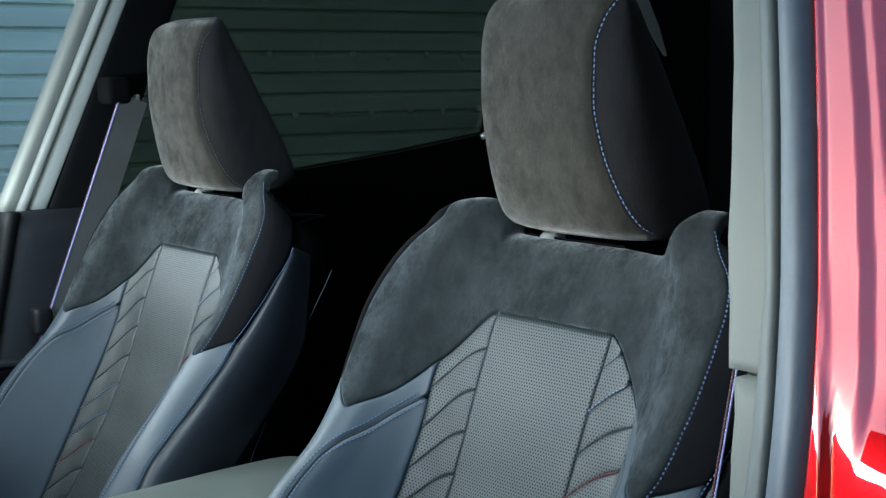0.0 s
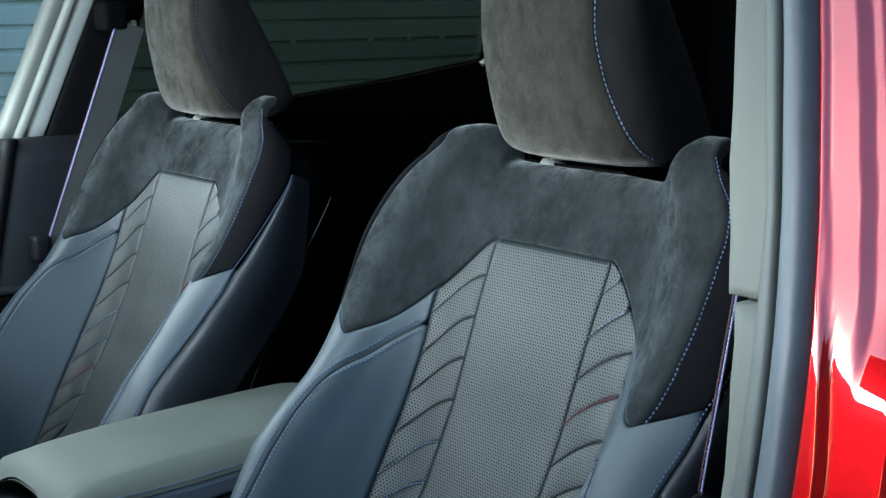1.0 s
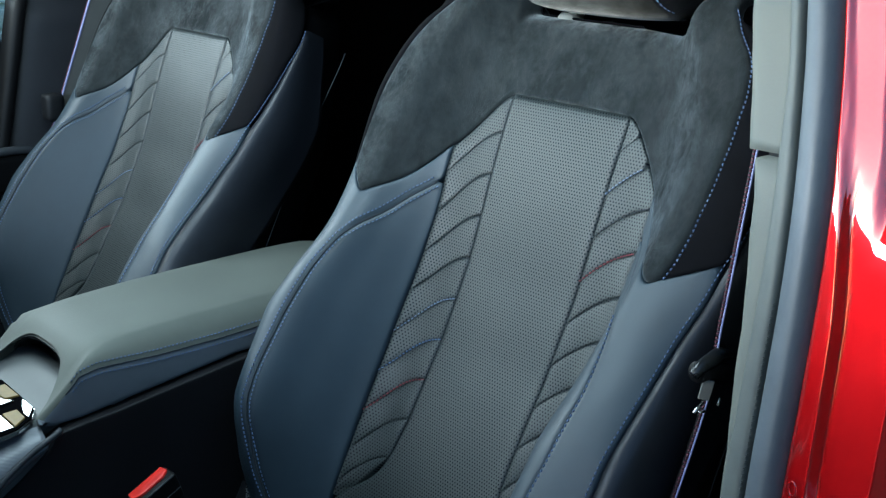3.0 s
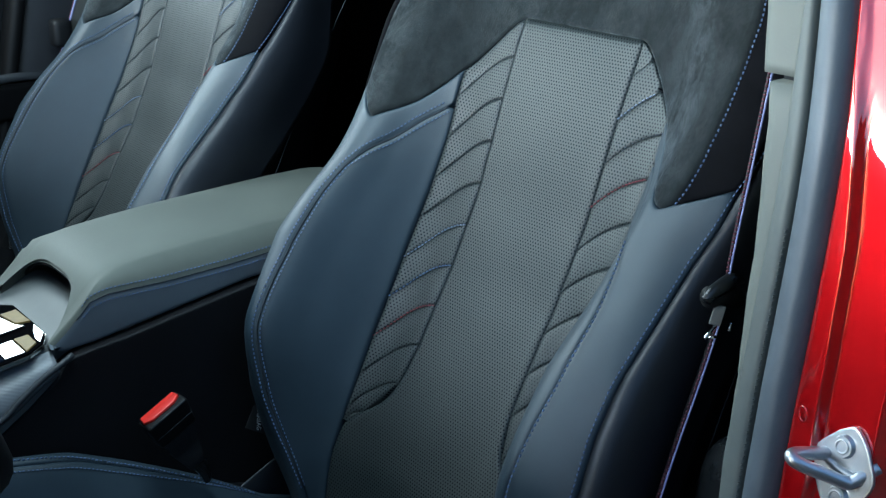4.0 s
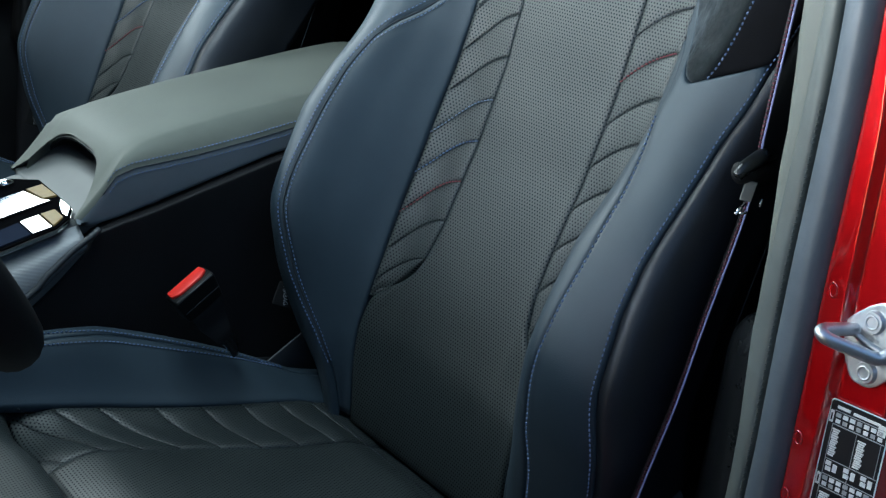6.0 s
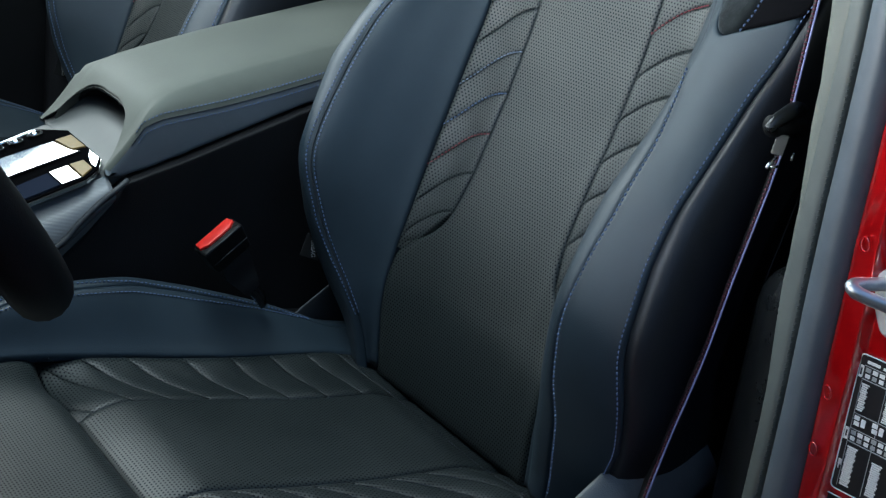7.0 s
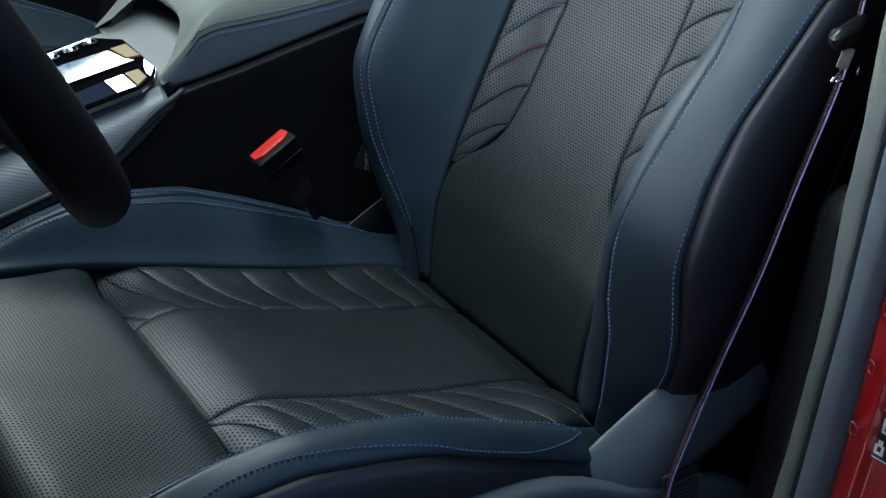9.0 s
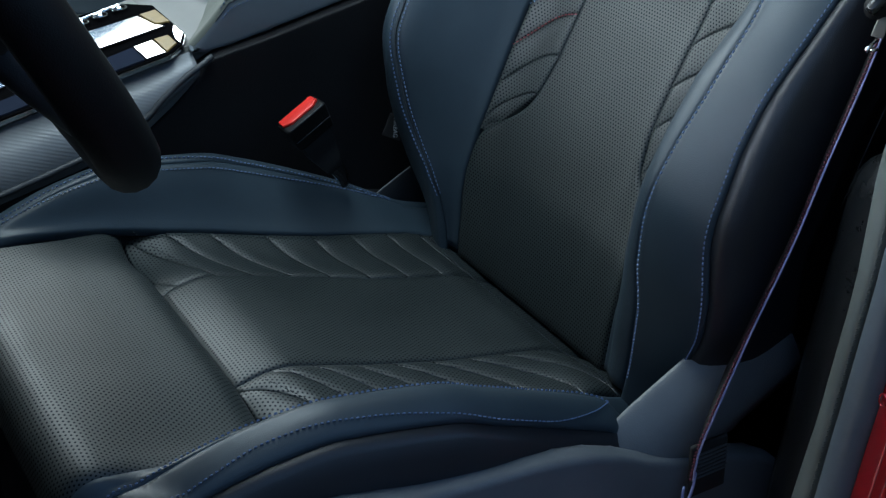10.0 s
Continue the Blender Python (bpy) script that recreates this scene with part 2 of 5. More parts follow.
def window_glass(name, tint):
    m = bpy.data.materials.new(name)
    m.use_nodes = True
    t = m.node_tree
    t.nodes.remove(t.nodes["Principled BSDF"])
    clear = t.nodes.new("ShaderNodeBsdfTransparent")
    clear.inputs["Color"].default_value = (*tint, 1)
    gloss = t.nodes.new("ShaderNodeBsdfGlossy")
    gloss.inputs["Roughness"].default_value = 0.0
    fres = t.nodes.new("ShaderNodeFresnel")
    fres.inputs["IOR"].default_value = 1.45
    mix = t.nodes.new("ShaderNodeMixShader")
    t.links.new(fres.outputs[0], mix.inputs[0])
    t.links.new(clear.outputs[0], mix.inputs[1])
    t.links.new(gloss.outputs[0], mix.inputs[2])
    t.links.new(mix.outputs[0], t.nodes["Material Output"].inputs["Surface"])
    return m


ROOFGLASS = window_glass("green_tinted_roof_glass", (0.80, 0.86, 0.76))
CLEAR = window_glass("clear_window_glass", (0.97, 0.98, 0.97))
TINTED = window_glass("tinted_window_glass", (0.315, 0.315, 0.255))


# ---- mesh helpers ----
def mesh_object(name, verts, faces, mat, parent=None, label="", uvs=None, smooth=True):
    me = bpy.data.meshes.new(name)
    me.from_pydata([tuple(v) for v in verts], [], faces)
    me.materials.append(mat)
    if uvs is not None:
        layer = me.uv_layers.new(name="metres")
        idx = np.empty(len(me.loops), dtype=np.int32)
        me.loops.foreach_get("vertex_index", idx)
        layer.data.foreach_set("uv", np.asarray(uvs, dtype=np.float32)[idx].ravel())
    if smooth:
        me.polygons.foreach_set("use_smooth", [True] * len(me.polygons))
    ob = new(name, me)
    if parent is not None:
        ob.parent = parent
    return tagged(ob, label)


def part(name, bm, mat, parent, label="", smooth=True):
    me = bpy.data.meshes.new(name)
    bmesh.ops.recalc_face_normals(bm, faces=bm.faces)
    bm.to_mesh(me)
    bm.free()
    me.materials.append(mat)
    if smooth:
        me.polygons.foreach_set("use_smooth", [True] * len(me.polygons))
    ob = new(name, me)
    if parent is not None:
        ob.parent = parent
    return tagged(ob, label)


def thing(name, label, category, group="", kind=""):
    return tagged(new(name), label, category, group, kind)


def box_bm(lo, hi, bevel=0.0, segments=2):
    bm = bmesh.new()
    bmesh.ops.create_cube(bm, size=1)
    for v in bm.verts:
        v.co = Vector([(lo[i] + hi[i]) / 2 + v.co[i] * (hi[i] - lo[i]) for i in range(3)])
    if bevel:
        bmesh.ops.bevel(bm, geom=list(bm.edges), offset=bevel, segments=segments, profile=0.6, affect="EDGES")
    return bm


def move_bm(bm, m):
    bmesh.ops.transform(bm, matrix=m, verts=bm.verts)
    return bm


def prism_bm(outline, depth, bevel=0.0, segments=2):
    """A plate: the outline in x, y with the thickness along z."""
    bm = bmesh.new()
    low = [bm.verts.new((x, y, 0)) for x, y in outline]
    face = bm.faces.new(low)
    up = bmesh.ops.extrude_face_region(bm, geom=[face])
    bmesh.ops.translate(bm, vec=(0, 0, depth), verts=[g for g in up["geom"] if isinstance(g, bmesh.types.BMVert)])
    if bevel:
        bmesh.ops.recalc_face_normals(bm, faces=bm.faces)
        bmesh.ops.bevel(bm, geom=list(bm.edges), offset=bevel, segments=segments, profile=0.6, affect="EDGES")
    return bm


def spline(xs, ys, x):
    """A smooth curve through the given stations."""
    xs, ys, x = np.asarray(xs, float), np.asarray(ys, float), np.asarray(x, float)
    h, dl = np.diff(xs), np.diff(ys) / np.diff(xs)
    m = np.zeros(len(xs))
    m[0], m[-1] = dl[0], dl[-1]
    for i in range(1, len(xs) - 1):
        if dl[i - 1] * dl[i] > 0:
            w1, w2 = 2 * h[i] + h[i - 1], h[i] + 2 * h[i - 1]
            m[i] = (w1 + w2) / (w1 / dl[i - 1] + w2 / dl[i])
    k = np.clip(np.searchsorted(xs, x) - 1, 0, len(h) - 1)
    t = np.clip((x - xs[k]) / h[k], 0, 1)
    return ((1 + 2 * t) * (1 - t) ** 2 * ys[k] + t * (1 - t) ** 2 * h[k] * m[k]
            + t * t * (3 - 2 * t) * ys[k + 1] + t * t * (t - 1) * h[k] * m[k + 1])


def catmull(pts, n):
    """n points evenly along a smooth curve through pts."""
    p = np.asarray(pts, float)
    q = np.vstack([2 * p[0] - p[1], p, 2 * p[-1] - p[-2]])
    out = []
    for i in range(1, len(q) - 2):
        for t in np.linspace(0, 1, 16, endpoint=False):
            a, b, c, d = q[i - 1], q[i], q[i + 1], q[i + 2]
            out.append(0.5 * (2 * b + (c - a) * t + (2 * a - 5 * b + 4 * c - d) * t * t + (3 * b - a - 3 * c + d) * t ** 3))
    out = np.array(out + [q[-2]])
    length = np.concatenate([[0], np.cumsum(np.linalg.norm(np.diff(out, axis=0), axis=1))])
    w = np.linspace(0, length[-1], n)
    return np.stack([np.interp(w, length, out[:, k]) for k in range(out.shape[1])], 1)


def tube(points, radius, sides=10, close=False):
    """A round bar along points; radius may change along it. Verts and faces."""
    p = np.asarray(points, float)
    n = len(p)
    r = np.broadcast_to(np.asarray(radius, float), (n,))
    tan = np.gradient(p, axis=0) if not close else np.roll(p, -1, 0) - np.roll(p, 1, 0)
    tan /= np.linalg.norm(tan, axis=1)[:, None]
    ref = np.array([0.0, 0, 1]) if abs(tan[0][2]) < 0.9 else np.array([1.0, 0, 0])
    verts, faces = [], []
    for i in range(n):
        a = ref - tan[i] * (ref @ tan[i])
        a /= np.linalg.norm(a)
        ref = a
        b = np.cross(tan[i], a)
        for k in range(sides):
            w = 2 * math.pi * k / sides
            verts.append(p[i] + r[i] * (math.cos(w) * a + math.sin(w) * b))
    for i in range(n if close else n - 1):
        j = (i + 1) % n
        for k in range(sides):
            l = (k + 1) % sides
            faces.append((i * sides + k, i * sides + l, j * sides + l, j * sides + k))
    if not close:
        faces.append(tuple(range(sides - 1, -1, -1)))
        faces.append(tuple((n - 1) * sides + k for k in range(sides)))
    return verts, faces


def sweep(sections, closed=True, caps=True):
    """Skins a row of equal cross-sections. Verts and faces."""
    s = np.asarray(sections, float)
    n, k = s.shape[:2]
    verts = s.reshape(-1, 3)
    faces = []
    for i in range(n - 1):
        for j in range(k if closed else k - 1):
            l = (j + 1) % k
            faces.append((i * k + j, i * k + l, (i + 1) * k + l, (i + 1) * k + j))
    if closed and caps:
        faces.append(tuple(range(k - 1, -1, -1)))
        faces.append(tuple((n - 1) * k + j for j in range(k)))
    return verts, faces


# ---- seat surfaces: a runs across, s along, both in metres ----
LEAN_BACK = radians(25.15)
BU = np.array([math.sin(LEAN_BACK), 0, math.cos(LEAN_BACK)])
BN = np.array([-math.cos(LEAN_BACK), 0, math.sin(LEAN_BACK)])
BO = np.array([-0.0734, 0, 0.50])
SS = [0.00, 0.06, 0.10, 0.13, 0.16, 0.22, 0.30, 0.34, 0.40, 0.45, 0.50, 0.55, 0.59, 0.62, 0.65, 0.70]
B_D0 = [-0.026, -0.009, -0.002, 0.0, -0.002, -0.005, -0.010, -0.013, -0.013, -0.009, -0.004, -0.001, 0.0, 0.0, 0.0, 0.0]
B_D2 = [-0.024, -0.005, 0.007, 0.012, 0.012, 0.010, 0.004, 0.001, -0.003, -0.003, 0.000, 0.003, 0.006, 0.008, 0.008, 0.008]
B_Y2 = [0.126, 0.128, 0.130, 0.131, 0.132, 0.133, 0.133, 0.133, 0.133, 0.133, 0.133, 0.133, 0.128, 0.122, 0.108, 0.085]
B_YC = [0.150, 0.160, 0.172, 0.184, 0.191, 0.199, 0.198, 0.198, 0.192, 0.194, 0.199, 0.196, 0.187, 0.170, 0.145, 0.115]
B_DC = [-0.015, 0.010, 0.034, 0.053, 0.071, 0.091, 0.081, 0.072, 0.053, 0.042, 0.034, 0.031, 0.030, 0.029, 0.028, 0.026]
B_YO = [0.178, 0.203, 0.227, 0.241, 0.248, 0.249, 0.246, 0.243, 0.240, 0.246, 0.251, 0.248, 0.237, 0.219, 0.184, 0.143]
B_DO = [-0.03, -0.004, 0.024, 0.041, 0.056, 0.076, 0.074, 0.064, 0.043, 0.032, 0.027, 0.026, 0.026, 0.026, 0.026, 0.024]
AN = [0.0, 0.075, 0.133, 0.165, 0.190, 0.250, 0.290, 0.365]


def bend(a, ny, nd, an):
    """Vectorised smooth interpolation over the nodes (arrays of one shape each)."""
    aa = np.clip(np.abs(a), 0, an[-1])
    ny, nd = np.stack(ny), np.stack(nd)
    an = np.asarray(an)
    k = np.clip(np.searchsorted(an, aa) - 1, 0, len(an) - 2)
    h = an[k + 1] - an[k]
    t = (aa - an[k]) / h
    out = []
    for v in (ny, nd):
        dl = np.diff(v, axis=0) / np.diff(an).reshape(-1, *([1] * aa.ndim))
        m = np.zeros_like(v)
        m[0], m[-1] = (0 if v is nd else dl[0]), dl[-1]
        m[1:-1] = 0.5 * (dl[:-1] + dl[1:])
        take = lambda w, kk: np.take_along_axis(w, kk[None], 0)[0]
        out.append((1 + 2 * t) * (1 - t) ** 2 * take(v, k) + t * (1 - t) ** 2 * h * take(m, k)
                   + t * t * (3 - 2 * t) * take(v, k + 1) + t * t * (t - 1) * h * take(m, k + 1))
    return np.sign(a) * out[0], out[1]


FAR_TOP = ([0.0, 0.112, 0.135, 0.16, 0.19, 0.22, 0.25, 0.28, 0.31, 0.336, 0.365], [0.632, 0.632, 0.650, 0.660, 0.658, 0.654, 0.647, 0.634, 0.610, 0.578, 0.540])


def back_top(a):
    """The upper edge: a dip under the headrest, a horn by the door, an even shoulder on the other side."""
    a = np.asarray(a, float)
    w = np.clip((np.abs(a) - 0.120) / 0.095, 0, 1)
    near_top = 0.632 + 0.034 * (0.8 * w + 0.2 * w * w * (3 - 2 * w)) - 0.024 * np.clip((np.abs(a) - 0.235) / 0.10, 0, 1) ** 1.4
    return np.where(a > 0, spline(*FAR_TOP, np.abs(a)), near_top)


def back_point(a, s):
    """The backrest's skin; past its top it rolls over to the rear."""
    a, s = np.broadcast_arrays(np.asarray(a, float), np.asarray(s, float))
    st = back_top(a)
    over = np.clip(s - st, 0, None)
    r = 0.022
    th = np.clip(over / r, 0, math.pi / 2)
    flat = np.clip(over - r * math.pi / 2, 0, None)
    s_in = np.minimum(s, st)
    f = lambda tab: spline(SS, tab, s_in)
    d0, d2, y2, yc, dc, yo, do = (f(t) for t in (B_D0, B_D2, B_Y2, B_YC, B_DC, B_YO, B_DO))
    thin = np.interp(s_in, [0.30, 0.50, 0.62, 0.70], [1.0, 0.9, 0.55, 0.35])
    # the side by the door is a little fuller
    yo = yo + np.where(a < 0, 0.013 * np.interp(s_in, [0.02, 0.12, 0.36, 0.46, 0.55, 0.62, 0.66], [0.2, 1.0, 1.0, 0.7, 0.1, 0.8, 1.3]), 0.0)
    # the bolster by the door rises more steeply from the seat
    slim = np.where(a > 0, np.interp(s_in, [0.0, 0.1, 0.16, 0.22, 0.30], [0.020, 0.018, 0.012, 0.006, 0.0]), 0.0)
    yo = yo + np.where(a > 0, 0.010 * np.interp(s_in, [0.46, 0.54, 0.62], [0.0, 1.0, 0.6]), 0.0)
    yo, yc = yo - slim, yc - 0.8 * slim
    full = np.where(a < 0, np.interp(s_in, [0.30, 0.40], [0.80, 0.60]), 0.55)
    ym, dm = y2 + 0.58 * (yc - y2), d2 + full * (dc - d2)
    y, d = bend(a, [0 * y2, y2 * 0.075 / 0.133, y2, ym, yc, yo, yo + 0.012, yo + 0.004], [d0, d0 * 0.9 + d2 * 0.1, d2, dm, dc, do, do - 0.030 * thin, do - 0.095 * thin], AN)
    s_out = s_in + r * np.sin(th)
    d = d - r * (1 - np.cos(th)) - flat
    return BO + s_out[..., None] * BU + d[..., None] * BN + y[..., None] * np.array([0, 1.0, 0])


CT = math.atan2(0.232, 0.973)
CF = np.array([-math.cos(CT), 0, math.sin(CT)])
CN = np.array([math.sin(CT), 0, math.cos(CT)])
CO = np.array([-0.060, 0, 0.532])
CS = [-0.06, 0.0, 0.025, 0.07, 0.12, 0.18, 0.22, 0.30, 0.35, 0.385, 0.42, 0.50]
C_DK = [0.006, 0.010, 0.017, 0.030, 0.042, 0.054, 0.060, 0.056, 0.041, 0.024, 0.002, -0.05]
C_YK = [0.200, 0.205, 0.210, 0.213, 0.216, 0.218, 0.216, 0.212, 0.208, 0.205, 0.202, 0.19]
C_Y2 = [0.160, 0.162, 0.163, 0.165, 0.168, 0.174, 0.178, 0.184, 0.186, 0.186, 0.185, 0.175]
C_D0 = [-0.026, -0.009, -0.003, -0.004, -0.006, -0.005, -0.002, 0.004, 0.007, 0.007, 0.0055, -0.001]
CA = [0.0, 0.077, 0.168, 0.212, 0.242, 0.272, 0.36]


def cush_point(a, s):
    """The cushion's skin; past its front it rolls down."""
    a, s = np.broadcast_arrays(np.asarray(a, float), np.asarray(s, float))
    st = 0.444 - 0.05 * np.clip((np.abs(a) - 0.15) / 0.10, 0, 1) ** 2
    r = 0.026
    over = np.clip(s - st, 0, None)
    th = np.clip(over / r, 0, math.pi / 2)
    flat = np.clip(over - r * math.pi / 2, 0, None)
    s_in = np.minimum(s, st)
    f = lambda tab: spline(CS, tab, s_in)
    dk, yk, y2, d0 = (f(t) for t in (C_DK, C_YK, C_Y2, C_D0))
    # the bolster by the door tapers to a point before the hinge
    dk = np.where(a < 0, dk - 0.040 * np.clip((0.062 - s_in) / 0.05, 0, 1) ** 1.3, dk)
    y, d = bend(a, [0 * y2, 0 * y2 + 0.077, y2, yk, yk + 0.028, yk + 0.042, yk + 0.036], [d0, d0, d0 * 0.5 + dk * 0.06, dk, dk - 0.009, dk - 0.042, dk * 0.4 - 0.10], CA)
    d = d - r * (1 - np.cos(th)) - flat
    s_out = s_in + r * np.sin(th)
    return CO + s_out[..., None] * CF + d[..., None] * CN + y[..., None] * np.array([0, 1.0, 0])


def normals_of(fn, a, s, sign):
    e = 1e-4
    n = np.cross(fn(a + e, s) - fn(a - e, s), fn(a, s + e) - fn(a, s - e)) * sign
    return n / (np.linalg.norm(n, axis=-1, keepdims=True) + 1e-12)


def panel(name, fn, sign, low, high, nu, nv, mat, parent, label="", puff=0.004, width=0.012, edges=(1, 1, 1, 1), sunk=0.0025, lift=None, warp=None):
    """One sewn panel on the skin fn. low and high are curves of (a, s) that face one another; its rim is drawn in at the seams
    named by edges (start, end, low, high), and turns under."""
    lo, hi = catmull(low, nu), catmull(high, nu)
    t = np.linspace(0, 1, nv)[None, :, None]
    ab = lo[:, None, :] * (1 - t) + hi[:, None, :] * t
    a, s = ab[..., 0], ab[..., 1]
    if warp is not None:
        a, s = warp(a, s)
        ab = np.stack([a, s], -1)
    p = fn(a, s)
    n = normals_of(fn, a, s, sign)
    du = np.linalg.norm(np.diff(p, axis=0), axis=2)
    dv = np.linalg.norm(np.diff(p, axis=1), axis=2)
    cu = np.concatenate([np.zeros((1, nv)), np.cumsum(du, 0)], 0)
    cv = np.concatenate([np.zeros((nu, 1)), np.cumsum(dv, 1)], 1)
    soft = lambda x: 1 - (1 - np.clip(x / width, 0, 1)) ** 2
    g = np.ones_like(a)
    if edges[0]:
        g = g * soft(cu)
    if edges[1]:
        g = g * soft(cu[-1:] - cu)
    if edges[2]:
        g = g * soft(cv)
    if edges[3]:
        g = g * soft(cv[:, -1:] - cv)
    h = -sunk + (puff + sunk) * g
    if lift is not None:
        h = h + lift(a, s)
    p = p + n * h[..., None]
    verts = list(p.reshape(-1, 3))
    uvs = [tuple(q) for q in ab.reshape(-1, 2)]
    idx = np.arange(nu * nv).reshape(nu, nv)
    faces = [(idx[i, j], idx[i + 1, j], idx[i + 1, j + 1], idx[i, j + 1]) for i in range(nu - 1) for j in range(nv - 1)]
    rim = list(idx[:, 0]) + list(idx[-1, 1:]) + list(idx[-2::-1, -1]) + list(idx[0, -2:0:-1])
    nf = n.reshape(-1, 3)
    start = len(verts)
    for k in rim:
        verts.append(verts[k] - nf[k] * 0.009)
        uvs.append(uvs[k])
    m = len(rim)
    faces += [(rim[(k + 1) % m], rim[k], start + k, start + (k + 1) % m) for k in range(m)]
    return mesh_object(name, verts, [tuple(int(i) for i in f) for f in faces], mat, parent, label, uvs)


def stitching(name, fn, sign, curve, mat, parent, label="", pitch=0.0042, length=0.0026, thick=0.0007, off=0.004):
    """A row of short raised threads along a curve of (a, s) on the skin."""
    c = catmull(curve, 400)
    p = fn(c[:, 0], c[:, 1])
    n = normals_of(fn, c[:, 0], c[:, 1], sign)
    p = p + n * off
    return threads(name, p, n, mat, parent, label, pitch, length, thick)


def threads(name, p, n, mat, parent, label="", pitch=0.0038, length=0.0025, thick=0.0007):
    w = np.concatenate([[0], np.cumsum(np.linalg.norm(np.diff(p, axis=0), axis=1))])
    verts, faces = [], []
    for k in np.arange(pitch / 2, w[-1], pitch):
        ends = []
        for v in (k - length / 2, k + length / 2):
            ends.append(np.array([np.interp(v, w, p[:, i]) for i in range(3)]))
        nn = np.array([np.interp(k, w, n[:, i]) for i in range(3)])
        nn /= np.linalg.norm(nn)
        d = ends[1] - ends[0]
        d /= np.linalg.norm(d) + 1e-12
        b = np.cross(d, nn)
        mid = (ends[0] + ends[1]) / 2 + nn * thick * 0.8
        i = len(verts)
        for q in ends:
            verts += [q - b * thick / 2 - nn * thick, q + b * thick / 2 - nn * thick]
        verts += [mid - b * thick * 0.6 - d * length * 0.25, mid + b * thick * 0.6 - d * length * 0.25,
                  mid - b * thick * 0.6 + d * length * 0.25, mid + b * thick * 0.6 + d * length * 0.25]
        faces += [(i, i + 1, i + 5, i + 4), (i + 4, i + 5, i + 7, i + 6), (i + 6, i + 7, i + 3, i + 2),
                  (i, i + 4, i + 6, i + 2), (i + 1, i + 3, i + 7, i + 5)]
    return mesh_object(name, verts, faces, mat, parent, label, smooth=False)


# ---- the front seats ----
SUEDE_LOW = ([0.0, 0.040, 0.077, 0.0835, 0.095, 0.1185, 0.142, 0.1517, 0.1638, 0.1765, 0.189, 0.199, 0.212, 0.230, 0.245, 0.260, 0.30, 0.365],
             [0.5745, 0.574, 0.573, 0.5725, 0.563, 0.537, 0.508, 0.4910, 0.4725, 0.4577, 0.4465, 0.4415, 0.449, 0.461, 0.472, 0.480, 0.50, 0.52])


def suede_low(a):
    return float(np.interp(abs(a), *SUEDE_LOW))


CENTRE = ([0.02, 0.06, 0.10, 0.150, 0.164, 0.18, 0.195, 0.21, 0.225, 0.25, 0.30, 0.40, 0.46, 0.52, 0.575], [0.124, 0.126, 0.1275, 0.1275, 0.122, 0.102, 0.088, 0.081, 0.0775, 0.0747, 0.0745, 0.0757, 0.077, 0.0785, 0.0805])


def centre_edge(s):
    return float(np.interp(s, *CENTRE))


def quilt_edge(s):
    """The seam between the quilted strips and the bolster."""
    return float(np.interp(s, [0.03, 0.16, 0.2184, 0.27, 0.356, 0.44, 0.4927], [0.1275, 0.1285, 0.1295, 0.131, 0.1335, 0.135, 0.1385]))


CREST = ([0.03, 0.071, 0.0986, 0.14, 0.188, 0.2122, 0.2575, 0.2957, 0.3386, 0.3636, 0.3836, 0.4063, 0.4282, 0.4545, 0.4765], [0.155, 0.168, 0.178, 0.186, 0.191, 0.193, 0.1945, 0.194, 0.194, 0.195, 0.1945, 0.1856, 0.172, 0.1568, 0.1408])


def crest(s):
    """The double-stitched seam on the bolster's crest, which turns in to the quilts below the suede."""
    return float(spline(*CREST, s))


def crest_near(s):
    return float(spline([0.02, 0.05, 0.10, 0.16, 0.20, 0.25, 0.30, 0.345, 0.387, 0.4063, 0.4282, 0.4545, 0.4765], [0.204, 0.203, 0.200, 0.191, 0.189, 0.191, 0.195, 0.196, 0.191, 0.184, 0.172, 0.1568, 0.1408], s))


def side_seam(s):
    """The stitched seam where the bolster turns to its side."""
    return float(np.interp(s, [0.05, 0.13, 0.20, 0.27, 0.35, 0.42, 0.47, 0.507, 0.56, 0.595, 0.64], [0.249, 0.248, 0.241, 0.2375, 0.243, 0.2455, 0.249, 0.260, 0.282, 0.303, 0.32]))


def yoke_seam(s):
    """The stitched seam between the suede yoke and its dark side panel."""
    return float(np.interp(s, [0.43, 0.46, 0.50, 0.54, 0.58, 0.607, 0.634, 0.66, 0.70], [0.206, 0.2115, 0.2110, 0.2165, 0.2215, 0.2290, 0.2375, 0.2400, 0.238]))


def cush_seam(s):
    """The seam between the cushion's centre panel and its far quilts."""
    return float(spline([-0.05, 0.03, 0.07, 0.106, 0.1385, 0.175, 0.21, 0.26, 0.29, 0.302], [0.070, 0.0707, 0.0735, 0.081, 0.0888, 0.0945, 0.0956, 0.0945, 0.0915, 0.087], s))


def cush_seam_near(s):
    """The same seam on the door's side."""
    return float(spline([-0.05, 0.03, 0.078, 0.11, 0.162, 0.2135, 0.263, 0.29, 0.302], [0.082, 0.081, 0.0797, 0.0775, 0.0736, 0.0719, 0.0712, 0.0725, 0.0745], s))


